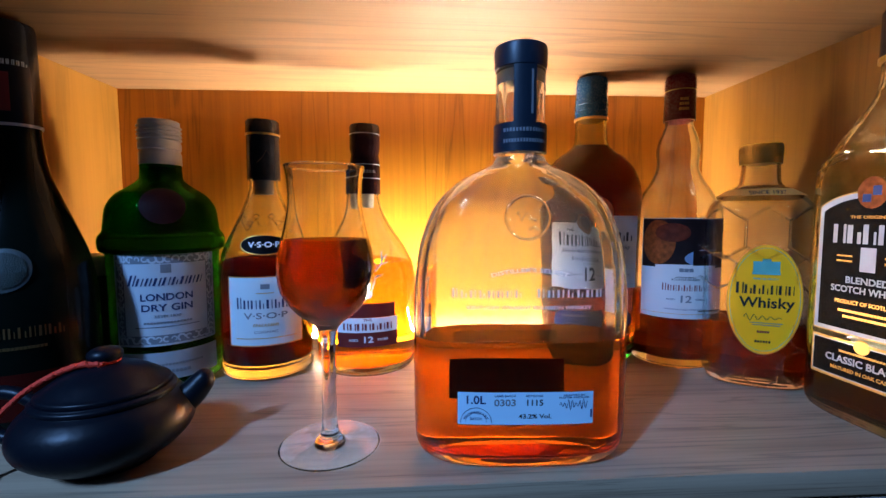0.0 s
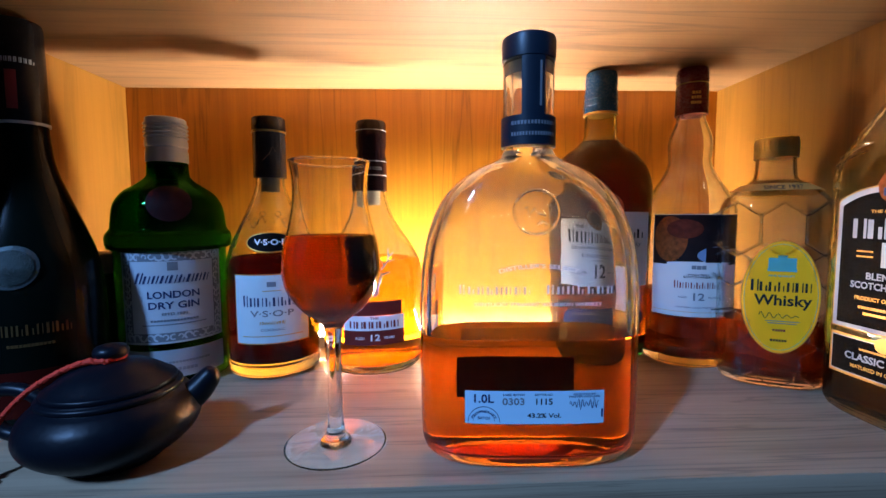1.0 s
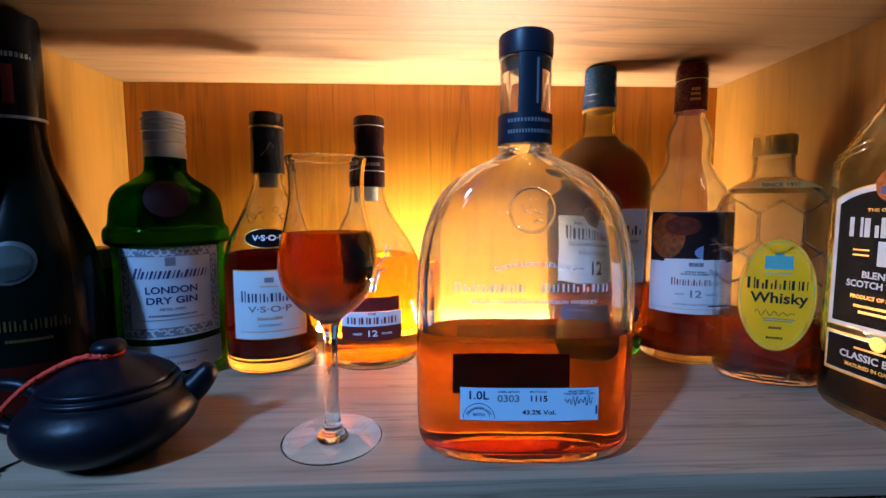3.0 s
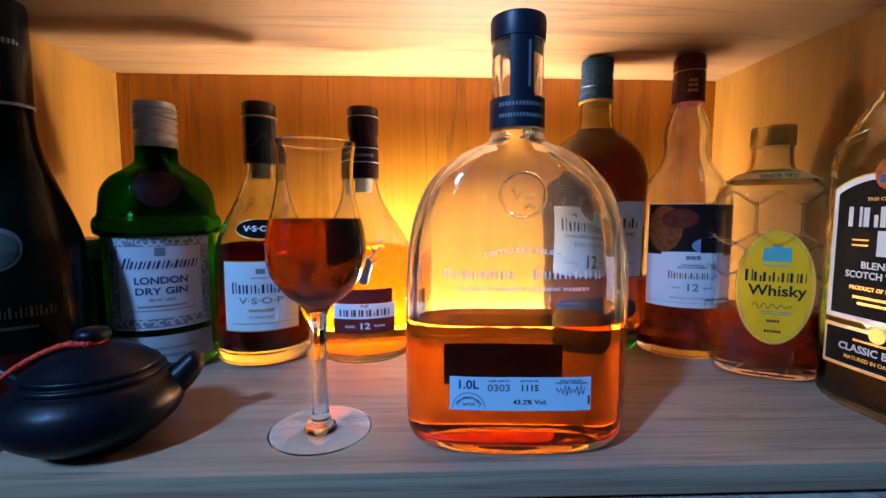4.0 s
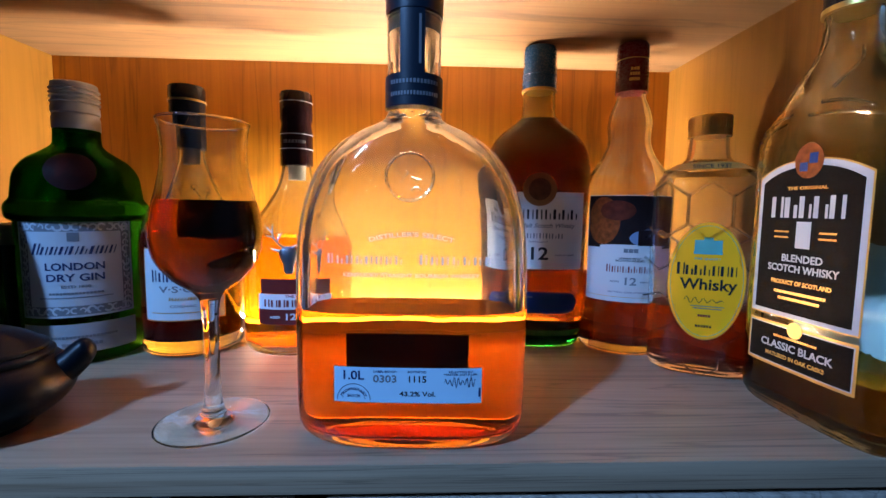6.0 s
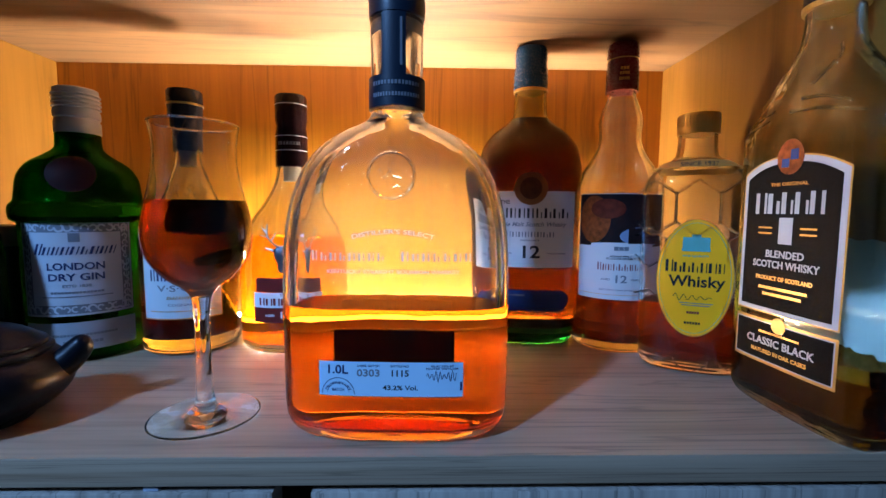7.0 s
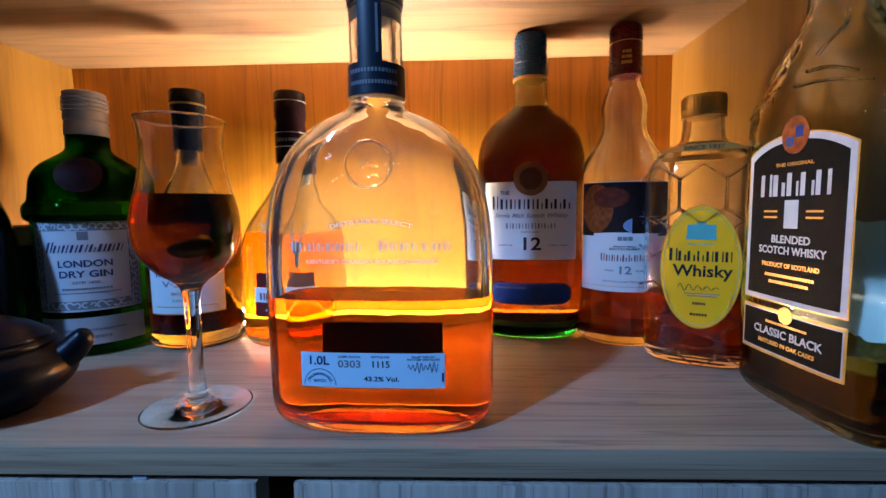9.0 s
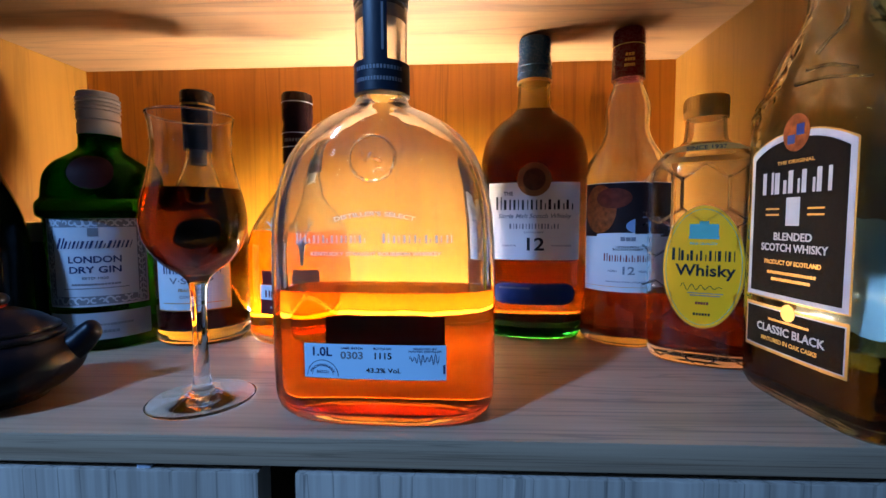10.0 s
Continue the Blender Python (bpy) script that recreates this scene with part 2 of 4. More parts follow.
# ---- the cabinet ----
X0, X1, YF, YB, ZC, BOARD = -0.373, 0.391, 0.248, 0.572, 0.327, 0.018


def board(name, dims, mat, label, bevel=0.0008):
    return tagged(part(name, box_mesh(*dims, bevel), mat), label, "cabinet board", kind="structure")


board("floor", (X0 - BOARD, YF, -BOARD, X1 + BOARD, YB + 0.02, 0), wood_flat, "grey-lit oak laminate shelf board with a long grain")
board("ceiling", (X0 - BOARD, YF, ZC, X1 + BOARD, YB + 0.02, ZC + BOARD), wood_top_shaded, "oak laminate board above the shelf, its warm dimness put into the colour")
board("wall_west", (X0 - BOARD, YF + 0.0005, 0, X0, YB, ZC), wood_up_shaded, "oak laminate cabinet side with upright grain, coloured darker for shade")
board("wall_east", (X1, YF + 0.0005, 0, X1 + BOARD, YB, ZC), wood_up_shaded, "oak laminate cabinet side with upright grain, coloured darker for shade")
board("wall_north", (X0 - BOARD, YB, 0, X1 + BOARD, YB + 0.018, ZC), wood_back_lit, "oak laminate back panel of the cabinet, its orange light put into the colour")

silver = worn("ribbed_aluminium", (0.46, 0.52, 0.60), 0.34, 0.35)

# warm light strip along the foot of the back panel
strip = thing("light_strip", 0.047, 0.5495, 0.0, 0, "warm white light strip lying along the foot of the back panel", "light strip")
part("channel", box_mesh(-0.195, -0.010, 0, 0.195, 0.010, 0.003, 0.0005), alu, strip, "thin aluminium channel")
for y0, z1 in ((-0.010, 0.0136), (0.0088, 0.0055)):
    part("channel_lip", box_mesh(-0.195, y0, 0.0031, 0.195, y0 + 0.0012, z1, 0.0003), alu, strip)
part("diffuser", box_mesh(-0.192, -0.0084, 0.0034, 0.192, 0.0084, 0.0150, 0.003), led, strip, "glowing warm white diffuser")

# cabinet doors below the shelf
for a, b in ((X0 - BOARD, 0.001), (0.0237, X1 + BOARD)):
    d = thing("door_1" if a < 0 else "door_2", (a + b) / 2, YF + 0.001, -0.30, 0, "pale oak laminate cabinet door below the shelf", "cabinet door")
    d["kind"] = "structure"
    if a < 0:
        part("bumper", box_mesh(0.119, 0.002, 0.2772, 0.128, 0.012, 0.2800, 0.0005), silver, d, "small pale bumper pad")
    part("door_leaf", box_mesh(-(b - a) / 2, 0, -0.25, (b - a) / 2, 0.018, 0.277, 0.001), wood_front, d)
board("wall_below", (X0 - BOARD, YB - 0.10, -0.60, X1 + BOARD, YB, -BOARD - 0.001), dark_gap, "dark inside of the lower cabinet")
board("cabinet_side_west", (X0 - BOARD, YF + 0.02, -0.60, X0, YB - 0.1, -BOARD - 0.001), wood_up_shaded, "oak laminate side of the lower cabinet")
board("cabinet_side_east", (X1, YF + 0.02, -0.60, X1 + BOARD, YB - 0.1, -BOARD - 0.001), wood_up_shaded, "oak laminate side of the lower cabinet")

# the dim room behind the camera
for n, dims in (("room_floor", (-1.8, -2.4, -0.95, 1.8, 0.7, -0.9)), ("room_ceiling", (-1.8, -2.4, 1.6, 1.8, 0.7, 1.65)),
                ("wall_room_west", (-1.85, -2.4, -0.9, -1.8, 0.7, 1.6)), ("wall_room_east", (1.8, -2.4, -0.9, 1.85, 0.7, 1.6)),
                ("wall_room_south", (-1.8, -2.45, -0.9, 1.8, -2.4, 1.6)), ("wall_room_north", (-1.8, 0.7, -0.9, 1.8, 0.75, 1.6))):
    board(n, dims, room_boards if n == "room_floor" else wall_paint, "plain dim wall of the room round the cabinet")

# ---- bottles ----
dram = liquid_pair("dram_in_glass", (0.39, 0.19, 0.05))
pale_gold = liquid_pair("pale_whisky", (0.60, 0.38, 0.09))
amber = liquid_pair("amber_whisky", (0.86, 0.41, 0.095))
cognac = liquid_pair("dark_cognac", (0.12, 0.02, 0.008))
gold = liquid_pair("golden_whisky", (1.0, 0.60, 0.10))
brown = liquid_pair("brown_whisky", (0.27, 0.11, 0.028))
rust = liquid_pair("russet_whisky", (0.47, 0.195, 0.07))
gin = liquid_pair("clear_gin", (0.99, 1.0, 0.99))
navy = worn("navy_foil", (0.006, 0.013, 0.024), 0.38)
black_cap = worn("black_capsule", (0.010, 0.009, 0.010), 0.24)
wine_cap = worn("wine_red_capsule", (0.09, 0.006, 0.008), 0.27)
plum_cap = worn("plum_capsule", (0.015, 0.005, 0.006), 0.24)
teal_cap = worn("blue_capsule", (0.003, 0.038, 0.095), 0.26)
gold_metal = worn("gold_aluminium", (0.62, 0.42, 0.12), 0.30, 0.9)
dark_bottle = material("dark_green_frosted_glass", (0.002, 0.004, 0.003), 0.18, spec=0.10)
clay = worn("dark_zisha_clay", (0.003, 0.0045, 0.008), 0.36, scale=60, bump=0.10, spec=0.15)
cord_red = worn("red_cord", (0.75, 0.045, 0.02), 0.7, bump=0.3)

# the big arched bourbon bottle
wf = thing("bourbon_bottle", 0.0722, 0.292, 0, -2.5, "arched clear glass bourbon bottle, less than half full of amber whiskey", "bottle")
wf_rows = spline([(0.0, 0.054, 0.0240, 3.0), (0.0004, 0.058, 0.0270, 3.0), (0.003, 0.0658, 0.0305, 3.1), (0.010, 0.0718, 0.0322, 3.2), (0.025, 0.0736, 0.0325, 3.3), (0.07, 0.0740, 0.0325, 3.3),
                  (0.105, 0.0738, 0.0325, 3.3), (0.126, 0.0728, 0.0323, 3.2), (0.1440, 0.0703, 0.0316, 3.1), (0.1580, 0.0664, 0.0306, 3.0), (0.1705, 0.0611, 0.0295, 2.9), (0.1805, 0.0541, 0.0280, 2.8),
                  (0.1885, 0.0453, 0.0262, 2.7), (0.1945, 0.0358, 0.0240, 2.5), (0.1985, 0.0270, 0.0215, 2.3), (0.2020, 0.0202, 0.0190, 2.2), (0.206, 0.0175, 0.0175, 2.0), (0.213, 0.0166, 0.0166, 2.0), (0.2648, 0.0170, 0.0170, 2.0)], 5)
hollow(wf, wf_rows, 0.0068, 0.0030, 0.084, hazed, amber, 96, "amber whiskey")

# the tulip glass
gl = thing("tulip_glass", -0.0635, 0.301, 0, 0, "stemmed tulip glass half filled with amber whisky", "glass")
out = spline([(0.0002, 0.0345), (0.0009, 0.0355), (0.0018, 0.0350), (0.0028, 0.025), (0.0058, 0.010), (0.013, 0.0062), (0.03, 0.0050), (0.06, 0.0050), (0.082, 0.0058), (0.0905, 0.0100), (0.099, 0.0210), (0.112, 0.0305), (0.127, 0.0338), (0.142, 0.0325), (0.158, 0.0285), (0.175, 0.0255), (0.190, 0.0255), (0.201, 0.0272)], 6)
bm = bmesh.new()
rs = [ring(bm, z, r, r, segs=72) for z, r in out]
for r0, r1 in zip(rs, rs[1:]):
    skin(bm, r0, r1)
lid(bm, rs[0], False)
zo, ro = np.array([p[0] for p in out]), np.array([p[1] for p in out])
LEV = 0.151
cup = [(z, float(np.interp(z, zo, ro)) - 0.0011) for z in np.linspace(LEV, 0.201, 30)]
ins = [ring(bm, z, r, r, segs=72) for z, r in cup]
for r0, r1 in zip(ins, ins[1:]):
    skin(bm, r0, r1, flip=True)
skin(bm, rs[-1], ins[-1])
part("glass_body", bm, crystal, gl, keep=True).visible_shadow = False
bm = bmesh.new()
wet = [(0.0935, 0.004)] + [(z, max(0.006, float(np.interp(z, zo, ro)) - 0.0011 - 0.003 * max(0, (0.102 - z) / 0.009))) for z in np.linspace(0.0945, LEV, 34)]
ins = [ring(bm, z, r, r, segs=72) for z, r in wet]
for r0, r1 in zip(ins, ins[1:]):
    skin(bm, r0, r1)
lid(bm, ins[0], False)
lid(bm, ins[-1], True, 1)
part("liquid", bm, list(dram), gl, "amber whisky", keep=True)
rim = bmesh.new()
lip = [ring(rim, 0.2012 + 0.0008 * math.sin(w), 0.0268 + 0.0008 * math.cos(w), 0.0268 + 0.0008 * math.cos(w), segs=64) for w in np.linspace(0, 2 * math.pi, 8, endpoint=False)]
for k in range(8):
    skin(rim, lip[k], lip[(k + 1) % 8])
part("rim", rim, crystal, gl, "thin rounded glass rim").visible_shadow = False


def round_bottle(name, x, y, turn, rows, wall, base, level, gm, lq, label, steps=6):
    ob = thing(name, x, y, 0, turn, label, "bottle")
    hollow(ob, spline([(z, r, r, 2.0) for z, r in rows], steps), wall, base, level, gm, lq)
    return ob


# green gin bottle
tan = round_bottle("gin_bottle", -0.258, 0.452, 29, [(0, 0.040), (0.001, 0.044), (0.006, 0.0475), (0.015, 0.0485), (0.127, 0.0495), (0.132, 0.051), (0.135, 0.0545), (0.142, 0.0555), (0.148, 0.0545), (0.153, 0.051), (0.160, 0.0500), (0.176, 0.0475), (0.188, 0.040), (0.196, 0.029), (0.203, 0.0205), (0.212, 0.0185), (0.255, 0.0175)], 0.003, 0.010, 0.150, green_glass, gin, "round-shouldered green glass gin bottle with a pale label")
# cognac bottle
hen = round_bottle("cognac_bottle", -0.163, 0.472, 16, [(0, 0.036), (0.001, 0.042), (0.005, 0.0465), (0.012, 0.047), (0.017, 0.0455), (0.022, 0.0465), (0.07, 0.0475), (0.108, 0.0470), (0.130, 0.0430), (0.150, 0.0345), (0.170, 0.0250), (0.190, 0.0170), (0.205, 0.0145), (0.258, 0.0142)], 0.003, 0.015, 0.122, clear, cognac, "clear bottle of dark red-brown cognac with a black capsule")
# stag whisky bottle
dal = round_bottle("stag_whisky_bottle", -0.0565, 0.482, 7, [(0, 0.043), (0.001, 0.048), (0.005, 0.0525), (0.014, 0.0545), (0.06, 0.0550), (0.100, 0.0545), (0.120, 0.0500), (0.138, 0.0400), (0.152, 0.0300), (0.170, 0.0200), (0.190, 0.0150), (0.205, 0.0145), (0.256, 0.0145)], 0.003, 0.010, 0.118, clear, gold, "clear bottle of golden whisky with a silver stag emblem")
# oval single malt bottle
sing = thing("oval_malt_bottle", 0.204, 0.496, 0, -8, "flat oval tinted bottle of brown single malt with a blue capsule", "bottle")
sing_body = hollow(sing, spline([(0, 0.044, 0.026, 2.3), (0.001, 0.048, 0.030, 2.4), (0.006, 0.051, 0.033, 2.5), (0.02, 0.053, 0.035, 2.5), (0.10, 0.0555, 0.036, 2.5), (0.18, 0.0575, 0.037, 2.5), (0.200, 0.0565, 0.036, 2.4), (0.218, 0.0510, 0.033, 2.3), (0.232, 0.0400, 0.028, 2.2), (0.242, 0.0270, 0.022, 2.0), (0.250, 0.0195, 0.0195, 2.0), (0.262, 0.0180, 0.0180, 2.0), (0.315, 0.0165, 0.0165, 2.0)], 6), 0.003, 0.018, 0.247, tint_glass, brown)
sing_body.data.materials.append(foot_glass)  # the thick foot looks greener
for face in sing_body.data.polygons:
    if face.center.z < 0.0165:
        face.material_index = len(sing_body.data.materials) - 1
# tall malt bottle
cly = round_bottle("tall_malt_bottle", 0.298, 0.476, -16, [(0, 0.036), (0.001, 0.041), (0.005, 0.0435), (0.012, 0.0445), (0.08, 0.0448), (0.16, 0.0450), (0.175, 0.0435), (0.190, 0.0375), (0.204, 0.0285), (0.216, 0.0230), (0.226, 0.0215), (0.240, 0.0225), (0.252, 0.0205), (0.264, 0.0160), (0.272, 0.0145), (0.318, 0.0145)], 0.003, 0.010, 0.080, clear, rust, "tall clear whisky bottle, half empty, with a wine red capsule")
# faceted whisky bottle
sun = thing("square_whisky_bottle", 0.3435, 0.410, 0, -26, "clear bottle with tortoiseshell-cut shoulders, half full, oval yellow label", "bottle")
hollow(sun, spline([(0, 0.032, 0.026, 3), (0.001, 0.038, 0.031, 3.2), (0.006, 0.0425, 0.0345, 3.5), (0.02, 0.044, 0.036, 3.8), (0.10, 0.045, 0.037, 3.8), (0.150, 0.0455, 0.037, 3.6), (0.170, 0.044, 0.036, 3.4), (0.183, 0.037, 0.032, 3.0), (0.191, 0.027, 0.026, 2.4), (0.197, 0.0190, 0.0190, 2.0), (0.206, 0.0168, 0.0168, 2.0), (0.230, 0.0160, 0.0160, 2.0)], 6), 0.003, 0.012, 0.062, clear, rust)
# big flask of blended whisky
lab = thing("flask_whisky_bottle", 0.376, 0.297, 0, 0, "large flat flask-shaped whisky bottle with a black label, nearly empty", "bottle")
lab.matrix_world = pose(0.3648, 0.2985, 0, 0, 0, -87)
lab_body = hollow(lab, spline([(0, 0.047, 0.015, 3.2), (0.001, 0.051, 0.018, 3.4), (0.006, 0.0545, 0.0215, 3.8), (0.02, 0.056, 0.0233, 4.0), (0.10, 0.0565, 0.0235, 4.0), (0.190, 0.0565, 0.0235, 4.0), (0.204, 0.0545, 0.0233, 3.8), (0.214, 0.049, 0.0230, 3.4), (0.226, 0.040, 0.0222, 3.0), (0.240, 0.0295, 0.0210, 2.5), (0.254, 0.0205, 0.0185, 2.1), (0.268, 0.0165, 0.0165, 2.0), (0.310, 0.0150, 0.0150, 2.0)], 6), 0.0035, 0.008, 0.052, pale_green_glass, pale_gold)
split_glass(lab_body, lab, 0.128, "shoulder", "rippled glass shoulder and neck", pale_green_glass)
# dark cognac bottle
rem = thing("dark_cognac_bottle", -0.3265, 0.373, 0, 12, "tall dark green frosted cognac bottle with a black capsule", "bottle")
part("glass_body", turned([(0, 0.040), (0.001, 0.044), (0.006, 0.0465), (0.09, 0.0470), (0.125, 0.0440), (0.150, 0.0375), (0.180, 0.0270), (0.205, 0.0190), (0.230, 0.0158), (0.240, 0.0156)], 56, 6), dark_bottle, rem)
part("capsule", turned([(0.2405, 0.0160), (0.2405, 0.0164), (0.290, 0.0162), (0.318, 0.0158), (0.321, 0.0150), (0.3215, 0.0130)], 48), black_cap, rem)

# caps
part("cap", turned([(0.2655, 0.0172), (0.2658, 0.0178), (0.2772, 0.0182), (0.2800, 0.0176), (0.2810, 0.0160)], 48), navy, wf, "navy blue stopper")
part("cap", turned([(0.2185, 0.0178), (0.2185, 0.0188), (0.2195, 0.0190), (0.2300, 0.0188), (0.2310, 0.0180), (0.2330, 0.0180), (0.2340, 0.0190), (0.2400, 0.0190), (0.2410, 0.0183), (0.258, 0.0183), (0.2615, 0.0180), (0.2625, 0.0165)], 48), silver, tan, "ribbed aluminium screw cap")
part("cap", turned([(0.205, 0.0150), (0.205, 0.0168), (0.250, 0.0164), (0.252, 0.0170), (0.266, 0.0168), (0.2675, 0.0155)], 48), black_cap, hen, "black capsule")
part("cap", turned([(0.191, 0.0150), (0.191, 0.0168), (0.225, 0.0164), (0.234, 0.0150), (0.240, 0.0164), (0.264, 0.0164), (0.2662, 0.0152)], 48), plum_cap, dal, "plum brown capsule")
part("cap", turned([(0.279, 0.0182), (0.279, 0.0186), (0.300, 0.0182), (0.306, 0.0172), (0.311, 0.0178), (0.320, 0.0176), (0.3235, 0.0168)], 48), teal_cap, sing, "blue capsule")
part("cap", turned([(0.273, 0.0150), (0.273, 0.0166), (0.303, 0.0162), (0.306, 0.0156), (0.310, 0.0164), (0.320, 0.0160), (0.3225, 0.0148)], 48), wine_cap, cly, "wine red capsule")
part("cap", turned([(0.2175, 0.0165), (0.2175, 0.0178), (0.234, 0.0178), (0.2365, 0.0170)], 48), gold_metal, sun, "gold screw cap")
part("cap", turned([(0.283, 0.0158), (0.283, 0.0175), (0.318, 0.0172), (0.320, 0.0160)], 48), black_cap, lab, "black screw cap")


# small jar half hidden behind the tall bottles
jar = thing("jar", -0.3375, 0.4515, 0, 0, "small dark green jar with a beige lid", "jar")
part("jar_body", turned([(0, 0.022), (0.001, 0.0245), (0.006, 0.0258), (0.085, 0.0260), (0.100, 0.0250), (0.108, 0.0238)], 40, 4), worn("dark_green_glaze", (0.010, 0.030, 0.016), 0.3), jar)
part("lid", turned([(0.1082, 0.0245), (0.1082, 0.0256), (0.124, 0.0254), (0.1275, 0.0240), (0.1285, 0.0200)], 40), worn("beige_lid", (0.45, 0.36, 0.25), 0.55), jar, "beige round lid")

# ---- printing, labels and relief on the bottles ----
def surface(owner, u, v, h):
    """The place u along and v up the front of a bottle, h proud of its glass."""
    order, rows = SURF[owner.name]
    a, b, n = (float(np.interp(v, order, rows[:, k])) for k in (1, 2, 3))
    if n < 2.05:
        return Vector(((a + h) * math.sin(u / a), -(b + h) * math.cos(u / a), v))
    q = max(0.0, 1 - min(1.0, abs(u) / a) ** n) ** (1 / n)
    return Vector((u, -b * q - h, v))


def wrap(bm, owner, h0, back=False):
    for v in bm.verts:
        v.co = surface(owner, v.co.x, v.co.y, h0 + v.co.z)
        if back:
            v.co = Vector((-v.co.x, -v.co.y, v.co.z))
    return bm


def slab(ul, ur, v0, v1, thick, nu=16, nv=8):
    """A thin closed sheet in u and v; ul and ur give its left and right edge at a share 0 to 1 of its height."""
    bm = bmesh.new()
    lay = []
    for z in (0.0, thick):
        g = []
        for j in range(nv + 1):
            s = j / nv
            x0, x1 = ul(s), ur(s)
            g.append([bm.verts.new((x0 + (x1 - x0) * i / nu, v0 + (v1 - v0) * s, z)) for i in range(nu + 1)])
        lay.append(g)
    lo, hi = lay
    for j in range(nv):
        for i in range(nu):
            bm.faces.new((hi[j][i], hi[j][i + 1], hi[j + 1][i + 1], hi[j + 1][i]))
            bm.faces.new((lo[j][i], lo[j + 1][i], lo[j + 1][i + 1], lo[j][i + 1]))
    for j in range(nv):
        bm.faces.new((lo[j][0], hi[j][0], hi[j + 1][0], lo[j + 1][0]))
        bm.faces.new((lo[j][nu], lo[j + 1][nu], hi[j + 1][nu], hi[j][nu]))
    for i in range(nu):
        bm.faces.new((lo[0][i], lo[0][i + 1], hi[0][i + 1], hi[0][i]))
        bm.faces.new((lo[nv][i], hi[nv][i], hi[nv][i + 1], lo[nv][i + 1]))
    return bm


def sheet(owner, name, u, v, w, t, mat, parent=None, label="", h=0.0002, thick=0.0002, shape="rect", nv=8, back=False):
    """A paper label or a printed field on the front of a bottle, w wide and t tall round (u, v)."""
    k = w / 2
    if shape == "oval":
        nv = 28
        f = lambda s: max(0.0008, k * math.sqrt(max(0.0, 1 - (2 * (0.5 - 0.5 * math.cos(math.pi * s)) - 1) ** 2)))
        bm = slab(lambda s: -f(s), f, 0, 1, thick, 20, nv)
        for vert in bm.verts:
            vert.co = (u + vert.co.x, v + t * (-0.5 * math.cos(math.pi * vert.co.y)), vert.co.z)
    elif shape == "pill":
        f = lambda q: k - t * 0.5 * (1 - math.sqrt(max(0.0, 1 - (2 * q - 1) ** 2)))
        bm = slab(lambda q: u - f(q), lambda q: u + f(q), v - t / 2, v + t / 2, thick, 20, 16)
    elif shape == "arch":
        bm = slab(lambda s: u - k, lambda s: u + k, 0, 1, thick, 24, 10)
        for vert in bm.verts:
            c = (vert.co.x - u) / k
            top = t * (0.5 - 0.10 * abs(c) ** 2.4)
            vert.co.y = v - t / 2 + vert.co.y * (top + t / 2)
    else:
        bm = slab(lambda s: u - k, lambda s: u + k, v - t / 2, v + t / 2, thick, 16, nv)
    wrap(bm, owner, h, back)
    return part(name, bm, mat, parent or owner, label)


def words(owner, text, u, v, height, mat, parent=None, width=0.0, h=0.0005, slant=0.0, name="lettering", arc=0.0, turn=0.0):
    """Raised print in the built-in font, its capitals about that tall, centred on (u, v)."""
    cu = bpy.data.curves.new("print", "FONT")
    cu.body, cu.size, cu.align_x, cu.align_y, cu.shear, cu.resolution_u = text, height * 1.38, "CENTER", "CENTER", slant, 3
    cu.offset = height * 0.03
    tmp = new("print", cu)
    me = bpy.data.meshes.new_from_object(tmp.evaluated_get(bpy.context.evaluated_depsgraph_get()))
    bpy.data.objects.remove(tmp)
    bpy.data.curves.remove(cu)
    bm = bmesh.new()
    bm.from_mesh(me)
    bpy.data.meshes.remove(me)
    xs = [q.co.x for q in bm.verts]
    sx = width / (max(xs) - min(xs)) if width else 1.0
    ct, st = math.cos(radians(turn)), math.sin(radians(turn))
    for q in bm.verts:
        x, y = q.co.x * sx, q.co.y
        if arc:
            x, y = (arc + y) * math.sin(x / arc), (arc + y) * math.cos(x / arc) - arc
        q.co = (u + x * ct - y * st, v + x * st + y * ct, 0)
    bmesh.ops.triangulate(bm, faces=bm.faces[:])
    ext = bmesh.ops.extrude_face_region(bm, geom=bm.faces[:])
    for q in ext["geom"]:
        if isinstance(q, bmesh.types.BMVert):
            q.co.z = 0.00012
    wrap(bm, owner, h - 0.0001)
    return part(name, bm, mat, parent or owner)


